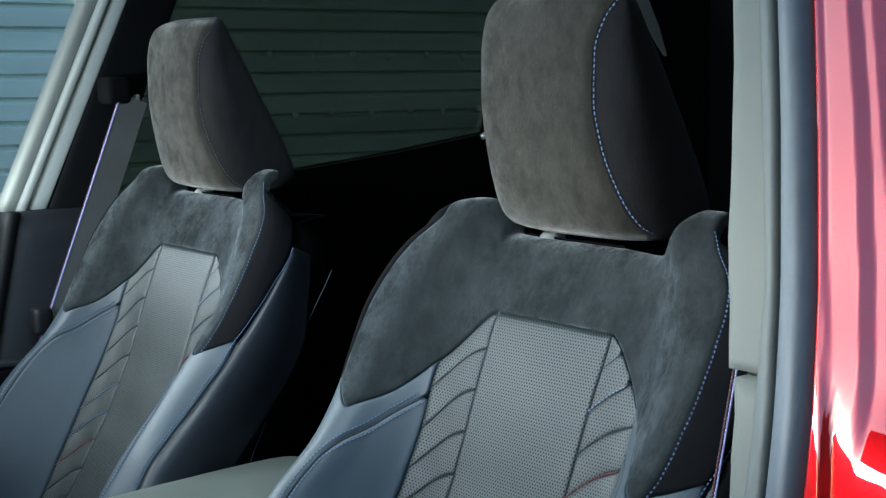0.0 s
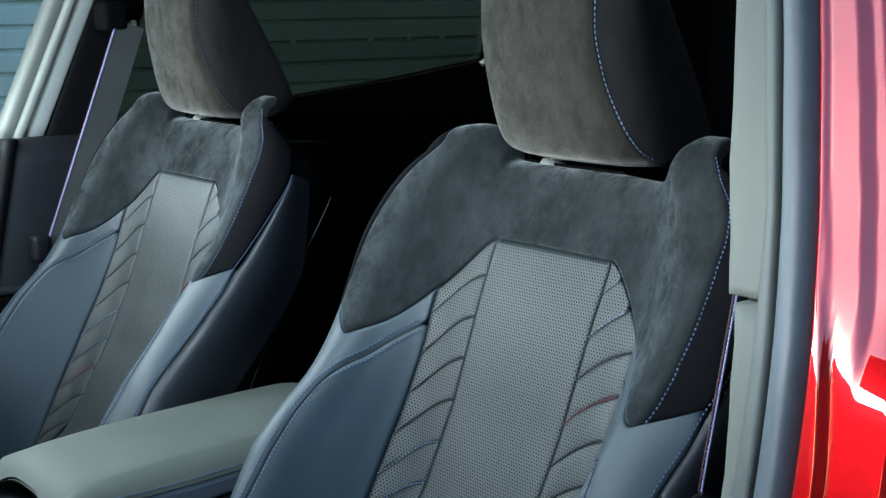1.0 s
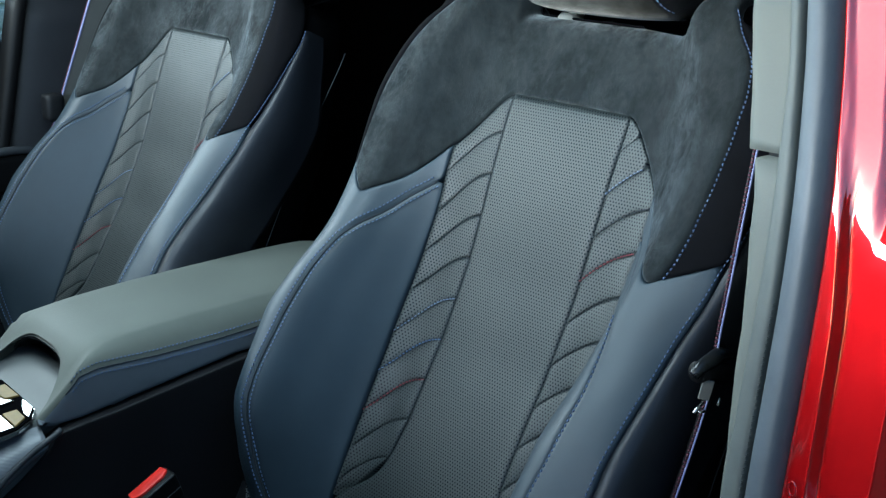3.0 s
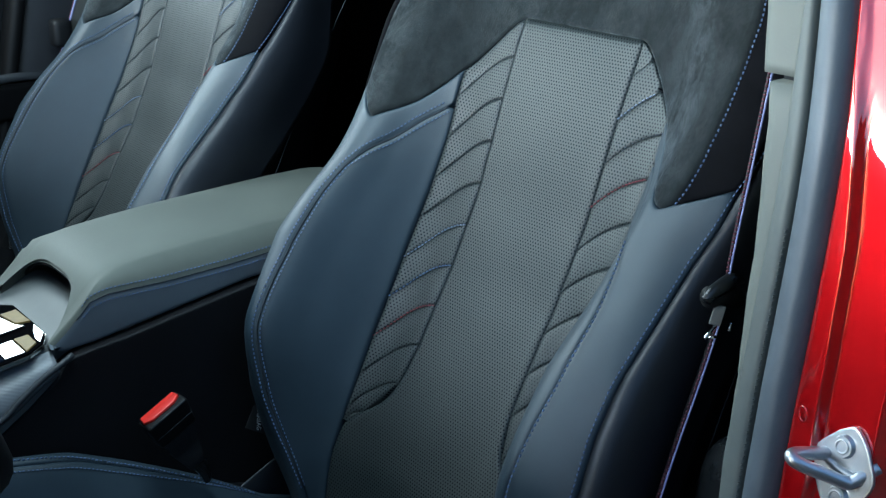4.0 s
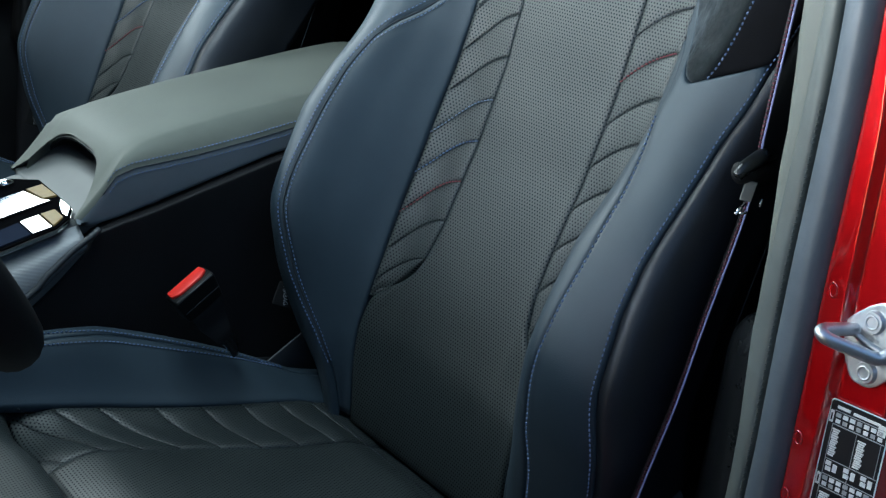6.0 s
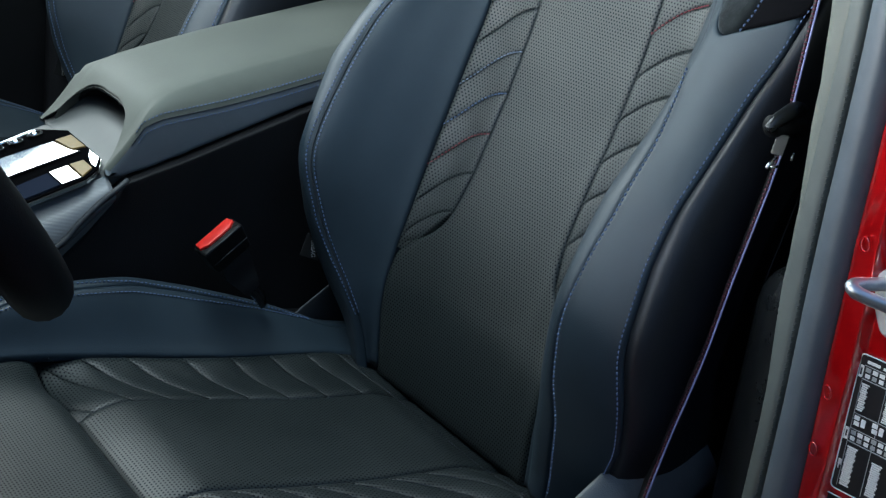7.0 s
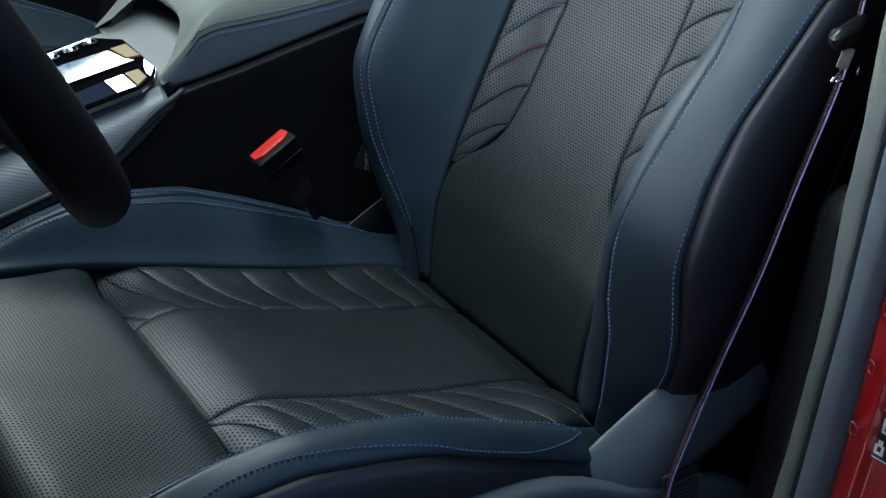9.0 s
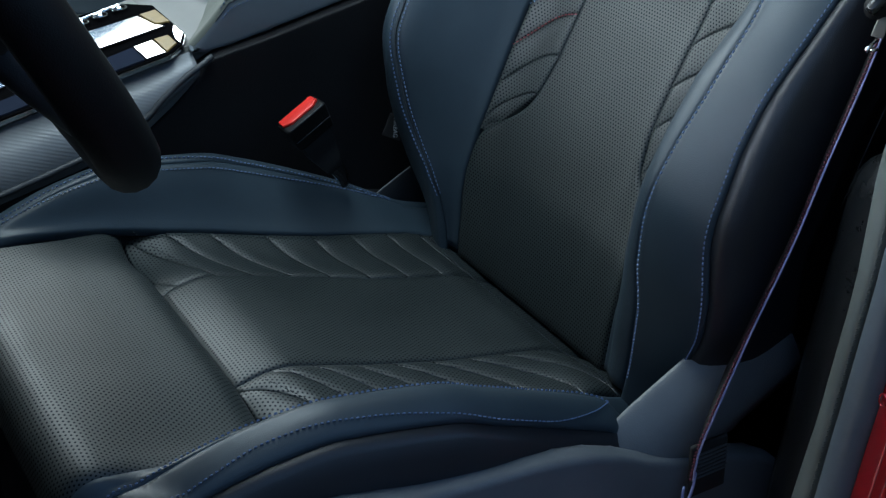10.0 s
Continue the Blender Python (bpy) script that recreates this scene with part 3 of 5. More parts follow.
def quilts(seat_part, fn, sign, side, lines, inner, outer, top, bottom, prefix, threads_of, puff, lift=None):
    """Padded strips between slanting seams. lines: functions of u (0 at the inner seam, 1 at the outer) that give s."""
    us = np.linspace(0, 1, 13)
    for k in range(len(lines) - 1):
        lo, hi = [], []
        for u in us:
            s1, s0 = lines[k](u), lines[k + 1](u)
            for s, out in ((s0, lo), (s1, hi)):
                a = inner(s) + (outer(s) - inner(s)) * u
                s = min(max(s, bottom(a)), top(a))
                a = inner(s) + (outer(s) - inner(s)) * u
                out.append((side * a, s))
        gap = [h[1] - l[1] for l, h in zip(lo, hi)]
        if max(gap) < 0.006:
            continue
        keep = [i for i, g in enumerate(gap) if g > 0.0012]
        lo, hi = [lo[i] for i in keep], [hi[i] for i in keep]
        if len(lo) < 4:
            continue
        under = [(a, s - 0.0011) for a, s in lo]
        panel(prefix, fn, sign, under, hi, 14, 12, PERF, seat_part, "", puff=puff, width=0.013, sunk=0.0001, lift=lift)
        colour = threads_of.get(k)
        mat = colour or THREADK
        inside = [(l[0], l[1] - 0.0014) for l, h in zip(lo, hi) if l[1] > bottom(abs(l[0])) + 0.002 and l[1] < top(abs(l[0])) - 0.002]
        if len(inside) > 4:
            stitching("stitching", fn, sign, inside, mat, seat_part, "", pitch=0.0042, length=0.0028, thick=0.0008 if colour else 0.0004, off=0.0018 if colour else 0.0005)


def front_seat():
    seat = thing("front_seat", "black leather sports seat with grey suede shoulders and blue stitching", "car seat", "front seats")
    # backrest
    back = mesh_object("backrest", *back_core(), DARK, seat, "padded backrest with quilted leather and suede panels")
    B = lambda *a, **k: panel(a[0], back_point, -1, *a[1:], back, **k)
    yoke_low, yoke_top = [], []
    for u in np.linspace(0, 1, 61):
        v = -yoke_seam(0.445) + u * (0.236 + yoke_seam(0.445))
        w = -yoke_seam(0.69) + u * (0.232 + yoke_seam(0.69))
        yoke_low.append((v, suede_low(v)))
        yoke_top.append((w, float(back_top(w)) + 0.026 + 0.044 * min(1.0, max(0.0, (0.135 - abs(w)) / 0.03))))

    def to_seam(a, s):
        """Draws the door side of the yoke out to its curved seam."""
        line = -np.vectorize(yoke_seam)(s)
        straight = -0.2087 - (0.2370 - 0.2087) * np.clip((s - 0.445) / 0.25, 0, 1)
        k = np.clip((-a - 0.10) / 0.11, 0, 1) ** 2
        return a + k * (line - straight), s

    B("suede_yoke", yoke_low, yoke_top, 120, 64, SUEDE, label="dark grey suede shoulder panel", puff=0.0016, width=0.004, sunk=0.0006, edges=(1, 1, 1, 0), warp=to_seam)
    # recess under the headrest, edged with a piped seam
    recess = [(0.132, 0.700), (0.127, 0.682), (0.116, 0.667), (0.080, 0.6625), (0.040, 0.6595), (0.0, 0.6595), (-0.040, 0.6595), (-0.0735, 0.660), (-0.092, 0.664), (-0.104, 0.676)]
    c = catmull(recess, 60)
    n = normals_of(back_point, c[:, 0], c[:, 1], -1)
    v, f = tube(back_point(c[:, 0], c[:, 1]) + n * 0.0028, 0.0013, 7)
    mesh_object("recess_piping", v, f, SUEDED, back, "dark piping round the headrest recess")
    stitching("stitching", back_point, -1, [(a * 0.965, q + 0.0045) for a, q in recess[1:-1]], THREADG, back, "grey thread", off=0.0030, thick=0.0006)
    for side in (1, -1):
        ss = np.linspace(0.447, 0.66, 26)
        inner_line = [(side * (yoke_seam(q) + 0.0006), q) for q in ss]
        if side < 0:
            levels = [suede_low(side_seam(q)) + (q - 0.447) * 0.5775 for q in ss]
            outer_line = [(side * side_seam(q), q) for q in levels]
            B("suede_side", inner_line, outer_line, 40, 14, SUEDEK, label="black suede side panel", puff=0.0012, width=0.004, sunk=0.0004, edges=(0, 0, 1, 1))
            stitching("stitching", back_point, -1, [(side * (yoke_seam(q) + 0.003), q) for q in np.linspace(0.447, 0.668, 30)], THREAD, back, "blue thread", off=0.0022)
        else:
            B("suede_side", [(0.237, suede_low(0.237)), (0.237, 0.55), (0.233, 0.68)], [(0.30, suede_low(0.30)), (0.31, 0.56), (0.30, 0.63)], 30, 14, SUEDEK, label="black suede side panel", puff=0.0012, width=0.004, sunk=0.0004, edges=(0, 0, 1, 1))
    ss = np.linspace(0.03, 0.5736, 40)
    B("centre_panel", [(centre_edge(s), s) for s in ss], [(-centre_edge(s), s) for s in ss], 90, 40, PERF, label="perforated grey leather centre panel", puff=0.0016, width=0.004, sunk=0.0002)
    low_edge = lambda a: float(np.interp(a, [0.0775, 0.081, 0.088, 0.102, 0.122, 0.1285], [0.225, 0.21, 0.195, 0.18, 0.164, 0.158]))
    top = lambda a: suede_low(a) - 0.001
    left = [(lambda u, k=k: 0.497 + 0.0405 * 3 - 0.0405 * k - 0.050 * u + 0.010 * math.sin(math.pi * u)) for k in range(13)]
    right = [(lambda u, k=k: 0.505 + 0.0385 * 2 - 0.0385 * k + 0.036 * u + 0.007 * math.sin(math.pi * u)) for k in range(12)]
    quilts(back, back_point, -1, 1, left, centre_edge, quilt_edge, top, low_edge, "quilted_strip", {5: THREADW, 7: THREADR, 6: THREAD}, 0.0010)
    quilts(back, back_point, -1, -1, right, centre_edge, quilt_edge, top, low_edge, "quilted_strip", {1: THREADW, 3: THREADR, 2: THREADG}, 0.0010)
    for side in (1, -1):
        ridge = crest if side > 0 else crest_near
        ss = np.linspace(0.035, 0.474, 60)
        B("bolster_face", [(side * (quilt_edge(q) + 0.0006), q) for q in ss], [(side * ridge(q), q) for q in ss], 70, 18, LEATHER, label="smooth leather bolster face", puff=0.0008, width=0.004, sunk=0.0003, edges=(1, 0, 1, 1))
        inner_line = [(side * ridge(q), q) for q in np.concatenate([np.linspace(0.015, 0.38, 30), np.linspace(0.386, 0.476, 20)])] + [(side * 0.1388, 0.480)]
        turn = [(0.250, 0.415), (0.2515, 0.445), (0.249, 0.470), (0.245, suede_low(0.245)), (0.23, suede_low(0.23)), (0.212, suede_low(0.212)), (0.199, suede_low(0.199)), (0.189, suede_low(0.189)), (0.1765, suede_low(0.1765)), (0.1638, suede_low(0.1638)), (0.1517, suede_low(0.1517)), (0.142, suede_low(0.142)), (0.1385, suede_low(0.1385))]
        outer_line = [(side * (side_seam(q) + 0.004), q) for q in np.linspace(0.015, 0.40, 30)] + [(side * a, q) for a, q in turn]
        B("bolster_edge", inner_line, outer_line, 110, 18, LEATHER, label="smooth leather bolster edge", puff=0.0008, width=0.003, sunk=0.0003, edges=(1, 0, 1, 1))
        ss = np.linspace(0.02, 0.60, 50)
        B("bolster_side", [(side * (side_seam(q) + 0.0045), q) for q in ss], [(side * 0.365, q) for q in ss], 60, 14, BLACKSIDE, label="black leather side panel", puff=0.0012, width=0.005, sunk=0.0006, edges=(1, 0, 1, 0))
        if side > 0:
            levels = np.concatenate([np.linspace(0.08, 0.38, 26), np.linspace(0.39, 0.474, 14)])
            for shift in (-0.0042, 0.0042):
                row = []
                for q in levels:
                    d = np.array([crest(q + 0.002) - crest(q - 0.002), 0.004])
                    d /= np.linalg.norm(d)
                    row.append((crest(q) + shift * d[1], q - shift * d[0]))
                stitching("stitching", back_point, -1, row, THREAD, back, "blue thread", off=0.0024)
            c = catmull([(crest(q), q) for q in levels], 120)
            n = normals_of(back_point, c[:, 0], c[:, 1], -1)
            v, f = tube(back_point(c[:, 0], c[:, 1]) + n * 0.0002, 0.0009, 6)
            mesh_object("seam", v, f, THREADK, back, "dark seam between the stitch rows")
        else:
            stitching("stitching", back_point, -1, [(-crest_near(q) - 0.004, q) for q in np.linspace(0.05, 0.41, 36)], THREAD, back, "blue thread", off=0.0024)
            stitching("stitching", back_point, -1, [(side * side_seam(q), q) for q in np.linspace(0.06, 0.60, 40)], THREAD, back, "blue thread", off=0.0024)
    # edge of the rear shell: its faint highlight is put in as a thin grey tube
    v, f = tube(catmull([(0.238, -0.2480, 1.010), (0.2286, -0.2485, 0.9933), (0.1751, -0.2500, 0.904), (0.1142, -0.2500, 0.7826), (0.080, -0.2480, 0.70)], 30), 0.0008, 6)
    mesh_object("shell_edge", v, f, GREYP, back, "thin grey highlight on the rear shell's edge")
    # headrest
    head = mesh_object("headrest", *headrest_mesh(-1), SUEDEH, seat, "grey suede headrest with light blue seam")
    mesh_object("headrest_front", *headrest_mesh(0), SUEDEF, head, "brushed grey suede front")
    head_threads(head)
    for side in (1, -1):
        base = BO + 0.655 * BU + side * 0.0655 * np.array([0, 1, 0]) - 0.026 * BN
        v, f = tube([base - 0.03 * BU, base + 0.02 * BU, base + 0.09 * BU], 0.0075, 14)
        mesh_object("headrest_post", v, f, POST, head, "satin metal post")
        v, f = tube([base - 0.012 * BU, base - 0.004 * BU, base + 0.001 * BU, base + 0.005 * BU, base + 0.0065 * BU], [0.0160, 0.0160, 0.0155, 0.014, 0.004], 20)
        mesh_object("post_collar", v, f, POST, back, "pale grey post collar")
    # cushion
    cush = mesh_object("seat_cushion", *cush_core(), DARK, seat, "padded cushion with quilted perforated leather")
    C = lambda *a, **k: panel(a[0], cush_point, 1, *a[1:], cush, **k)
    roll = lambda a, s: np.where(s < 0.3035, -0.017 * np.clip((s - 0.254) / 0.048, 0, 1) ** 1.6, -0.013 * np.clip((0.334 - s) / 0.030, 0, 1) ** 2.0)
    along = np.linspace(-0.03, 0.302, 40)
    C("centre_panel", [(-cush_seam_near(q) + 0.0005, q) for q in along], [(cush_seam(q) - 0.0005, q) for q in along], 60, 34, PERF, label="perforated leather centre panel", puff=0.0022, width=0.010, sunk=0.0006, lift=roll)
    at = np.linspace(-1, 1, 30)
    C("thigh_panel", [(q * (0.170 if q > 0 else 0.174), 0.3045) for q in at], [(q * (0.135 if q > 0 else 0.176), 0.50) for q in at], 60, 60, PERF, label="perforated leather thigh support", puff=0.003, width=0.012, sunk=0.001, edges=(1, 1, 1, 0), lift=roll)
    fan = lambda s0: float(np.interp(s0, [0.03, 0.07, 0.105, 0.14, 0.175, 0.21, 0.25], [0.0125, 0.015, 0.0185, 0.028, 0.047, 0.054, 0.047]))
    left = [(lambda u, k=k: 0.3245 - 0.0365 * k + fan(0.3245 - 0.0365 * k) * abs(u) ** 1.2) for k in range(11)]
    right = [(lambda u, k=k: 0.345 - 0.035 * k - 0.068 * (1 - (1 - u) ** 2)) for k in range(13)]
    ctop, cbot = (lambda a: 0.301), (lambda a: -0.03)
    quilts(cush, cush_point, 1, 1, left, cush_seam, lambda s: 0.167, ctop, cbot, "quilted_strip", {}, 0.0022, lift=roll)
    quilts(cush, cush_point, 1, -1, right, cush_seam_near, lambda s: 0.167, ctop, cbot, "quilted_strip", {}, 0.0022, lift=roll)
    for side in (1, -1):
        for nm, a0, a1, e in (("bolster_face", 0.1685, 0.210, (1, 0.5, 0, 0)), ("bolster_edge", 0.210, 0.2465, (0.5, 1, 0, 0)), ("bolster_side", 0.247, 0.36, (1, 0, 0, 0))):
            ab = np.linspace(a0, a1, 10)
            C(nm, [(side * a, -0.05) for a in ab], [(side * a, 0.55) for a in ab], 14, 90, BLACKSIDE if nm == "bolster_side" else LEATHER, label="smooth black leather bolster", puff=0.0010, width=0.005, sunk=0.0004, edges=e)
    for row in ([(0.206, 0.47), (0.2055, 0.30), (0.2045, 0.20), (0.2042, 0.14), (0.206, 0.066), (0.208, 0.02)], [(0.217, 0.47), (0.217, 0.30), (0.2125, 0.20), (0.2115, 0.14), (0.2110, 0.08), (0.2105, 0.02)],
                [(-0.206, 0.47), (-0.206, 0.41), (-0.207, 0.35), (-0.208, 0.29), (-0.210, 0.243), (-0.208, 0.18), (-0.2055, 0.12), (-0.207, 0.09), (-0.213, 0.072), (-0.2207, 0.0625)],
                [(-0.238, 0.47), (-0.236, 0.40), (-0.232, 0.36), (-0.232, 0.333), (-0.234, 0.303), (-0.236, 0.263), (-0.242, 0.20), (-0.2430, 0.148), (-0.241, 0.12), (-0.232, 0.0855), (-0.2207, 0.0625)]):
        stitching("stitching", cush_point, 1, row, THREAD, cush, "blue thread", off=0.0020)
    stitching("stitching", cush_point, 1, [(a, 0.0) for a in np.linspace(-0.16, 0.16, 8)], THREADK, cush, off=0.003)
    # base and hinge covers
    for side in (1, -1):
        upper = catmull([(-0.51, 0.50), (-0.475, 0.592), (-0.40, 0.616), (-0.35, 0.611), (-0.30, 0.599), (-0.25, 0.592), (-0.209, 0.587), (-0.166, 0.578), (-0.125, 0.560), (-0.10, 0.545), (-0.06, 0.535), (0.02, 0.50), (0.04, 0.42)], 26)
        outline = [(-0.50, 0.36)] + [tuple(q) for q in upper] + [(0.0, 0.34)]
        bm = prism_bm(outline, 0.022, 0.006)
        move_bm(bm, Matrix.Translation((0, side * 0.264 + 0.011, 0)) @ Euler((math.pi / 2, 0, 0)).to_matrix().to_4x4())
        # the outer side takes the lit colour, the inner side the dark one
        part("side_valance", bm, VALANCE if side < 0 else DARK, seat, "dark grey plastic seat valance, one side in a lit tone", smooth=True)
        # bar that covers the hinge between cushion and back
        rings = []
        for t in np.linspace(0, 1, 12):
            x = -0.178 + 0.198 * t
            q = (x + 0.165) / 0.185
            z = 0.5425 + 0.1085 * q - 0.014 * q * q - (0.044 if side > 0 else 0.0)
            sec = [(-0.2345, -0.008), (-0.2350, -0.001), (-0.2362, 0.0008), (-0.2390, 0.0004), (-0.2440, -0.0025), (-0.2500, -0.0070), (-0.2560, -0.0125), (-0.2610, -0.0185), (-0.2655, -0.0260), (-0.2690, -0.0360), (-0.2705, -0.0480), (-0.266, -0.062), (-0.238, -0.062)]
            k = min(1.0, (t + 0.05) / 0.42)
            k = k * k * (3 - 2 * k)
            wide = k if side < 0 else 0.40
            rings.append([(x - 0.3 * dz, -side * (-0.2345 + wide * (y + 0.2345)), z + dz - 0.012 * (1 - k)) for y, dz in sec])
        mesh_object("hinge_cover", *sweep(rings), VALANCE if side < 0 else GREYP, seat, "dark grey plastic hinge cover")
    tab = part("airbag_tab", move_bm(box_bm((-0.010, -0.0012, -0.013), (0.010, 0.0012, 0.013), 0.001), pose(-0.0555, 0.226, 0.6205, 0, 22, -32)), WEB, seat, "small black woven tab", smooth=False)
    word = bpy.data.curves.new("word", "FONT")
    word.body, word.size, word.extrude, word.align_x, word.align_y = "AIRBAG", 0.0062, 0.0002, "CENTER", "CENTER"
    word.materials.append(PRINT)
    text = new("word", word)
    text.matrix_local = pose(-0.0555, 0.226, 0.6205, 0, 22, -32) @ pose(0, -0.0016, 0, 90, 0, 0) @ pose(0, 0, 0, 0, 0, -72)
    text.parent = tab
    bm = box_bm((-0.50, -0.235, 0.30), (0.03, 0.235, 0.43), 0.02)
    part("seat_base", bm, DARK, seat, "black seat base")
    for side in (1, -1):
        part("seat_rail", box_bm((-0.55, side * 0.2 - 0.02, 0.256), (0.12, side * 0.2 + 0.02, 0.31), 0.004), DARK, seat)
    return seat


def back_core():
    """The body under the panels, closed at the rear by a shell."""
    stations = np.concatenate([np.linspace(0.0, 0.64, 40), [0.655, 0.67, 0.68]])
    rings = []
    for s in stations:
        a = np.linspace(-0.36, 0.36, 61)
        top = np.minimum(s, back_top(a) - 0.004)
        p = back_point(a, top)
        n = normals_of(back_point, a, top, -1)
        front = p - n * 0.0075
        yb = np.linspace(1, -1, 25)[1:-1]
        ye = abs(front[0, 1])
        db = float(spline([0, 0.2, 0.45, 0.7], [-0.10, -0.115, -0.095, -0.06], s))
        rear = np.array([BO + min(s, 0.662) * BU + (db - 0.02 * (1 - v * v)) * BN + np.array([0, v * ye * 0.97, 0]) for v in yb])
        rings.append(np.vstack([front, rear]))
    return sweep(rings)


def cush_core():
    rings = []
    for s in np.linspace(-0.05, 0.50, 50):
        a = np.linspace(-0.35, 0.35, 51)
        p = cush_point(a, np.full_like(a, s))
        n = normals_of(cush_point, a, np.full_like(a, s), 1)
        up = p - n * 0.022
        zb = 0.42 - 0.02 * s
        v = np.linspace(1, -1, 15)
        x = up[25, 0]
        low = np.array([[x * 0.98, w * 0.22, zb - 0.0] for w in v])
        rings.append(np.vstack([up, low]))
    return sweep(rings)


HZ = [1.096, 1.102, 1.115, 1.14, 1.18, 1.22, 1.26, 1.29, 1.305, 1.314, 1.319]
H_F = [0.204, 0.188, 0.178, 0.171, 0.164, 0.160, 0.160, 0.164, 0.170, 0.178, 0.188]
H_B = [0.276, 0.290, 0.297, 0.288, 0.267, 0.245, 0.223, 0.206, 0.199, 0.196, 0.195]
H_W = [0.082, 0.096, 0.105, 0.109, 0.110, 0.108, 0.104, 0.099, 0.092, 0.082, 0.064]
H_S = [0.094, 0.092, 0.088, 0.080, 0.070, 0.066, 0.067, 0.075, 0.082, 0.078, 0.060]


def head_size(z):
    return [float(spline(HZ, t, z)) for t in (H_F, H_B, H_W)]


def head_ring(z, n=72):
    """One level of the headrest: squared front corners, narrower to the rear."""
    f, b, w = head_size(z)
    cx, hx = (f + b) / 2, max((b - f) / 2, 0.002)
    out = []
    for k in range(n):
        t = 2 * math.pi * k / n
        c, s = math.cos(t), math.sin(t)
        x = -math.copysign(abs(c) ** 0.5, c)
        y = math.copysign(abs(s) ** 0.5, s)
        out.append((cx + hx * x - (0.007 * (1 - y * y) if x < 0 else 0.0), w * y * (1 - 0.14 * (x + 1) / 2), z))
    return out


def head_front(v, z):
    """The front face: v from -1 to 1 between its two seams."""
    f, b, w = head_size(z)
    cx, hx = (f + b) / 2, max((b - f) / 2, 0.002)
    y = min(v * min(float(spline(HZ, H_S, z)), w * 0.93), w * (0.90 + 0.0475 * v))
    q = min(abs(y) / w, 0.999)
    x = -((1 - q ** 4) ** 0.25)
    return np.array([cx + hx * x - 0.007 * (1 - q * q), y * (1 - 0.14 * (x + 1) / 2), z])


HEAD_Z = np.concatenate([np.linspace(HZ[0], HZ[2], 7), np.linspace(HZ[2], HZ[7], 22)[1:], np.linspace(HZ[7], HZ[-1], 9)[1:]])


def headrest_mesh(which):
    """-1: the whole cushion; 0: its front panel, a little proud of it."""
    if which < 0:
        return sweep(np.array([head_ring(z) for z in HEAD_Z]))
    rows = []
    for i, z in enumerate(HEAD_Z[1:-1]):
        row = []
        for v in np.linspace(-1, 2, 46):
            p = head_front(v, z)
            edge = min((1 - max(-v, (v - 0.5) / 1.5)) / 0.12, 1.0) * min(1.0, (i + 1) / 4, (len(HEAD_Z) - 2 - i) / 4)
            row.append(p + np.array([-1, 0.25 * v, 0]) * (0.0004 + 0.0032 * (1 - (1 - edge) ** 2)))
        rows.append(row)
    return sweep(rows, closed=False)


def head_threads(head):
    zs = np.linspace(HZ[1] + 0.002, HZ[-1] - 0.002, 60)
    p = np.array([head_front(-1.035, z) for z in zs])
    n = np.tile(np.array([-0.75, -0.66, 0]), (len(zs), 1))
    threads("stitching", p + n * 0.0010, n, THREADL, head, "light blue thread", pitch=0.0050, length=0.0034, thick=0.0009)


driver_seat = front_seat()
passenger_seat = copy_thing(driver_seat, Matrix.Translation((0, 0.74, 0)))
for ob in passenger_seat.children_recursive:
    if ob.type == "MESH" and ob.data.materials[0] == THREADL:
        ob.material_slots[0].link = "OBJECT"
        ob.material_slots[0].material = THREADG
        ob["label"] = "grey thread"


# ---- the place: ground, wall, car shell ----
def structure(name, bm_or, mat, label, category, smooth=False):
    ob = part(name, bm_or, mat, None, label, smooth)
    return tagged(ob, "", category, "", "structure")


structure("ground", box_bm((-60, -60, -0.2), (60, 60, 0.0)), GROUND, "dark asphalt ground round the car", "ground")


def corrugated_wall():
    """Horizontal pressed ribs on one long sheet."""
    pitch, y0 = 0.0745, 3.5
    prof = [(0.0, 0.0), (0.052, 0.0), (0.057, 0.006), (0.062, 0.016), (0.067, 0.016), (0.071, 0.006)]
    rows = []
    z = 0.0
    while z < 2.5:
        rows += [(z + dz, y0 + dy) for dz, dy in prof]
        z += pitch
    xs = np.linspace(0.25, 9.0, 10)
    rings = [[(x, y, z) for z, y in rows] + [(x, y0 + 0.08, 2.5), (x, y0 + 0.08, 0.0)] for x in xs]
    v, f = sweep(rings)
    wall = mesh_object("wall_far", v, f, WALL, None, "grey-green corrugated steel shutter wall", smooth=False)
    tagged(wall, "", "wall", "", "structure")
    for row, (z, x0) in enumerate(((1.318, 1.33), (1.108, 1.58))):
        for k in range(9):
            bm = bmesh.new()
            bmesh.ops.create_uvsphere(bm, u_segments=8, v_segments=5, radius=0.015)
            bmesh.ops.scale(bm, vec=(1, 0.5, 1), verts=bm.verts)
            move_bm(bm, Matrix.Translation((x0 + 0.168 * k + 0.008 * (k % 3), y0 - 0.001, z + 0.006 * (k % 2))))
            part("rivet", bm, WHITE, wall, "pale rivet head")


corrugated_wall()

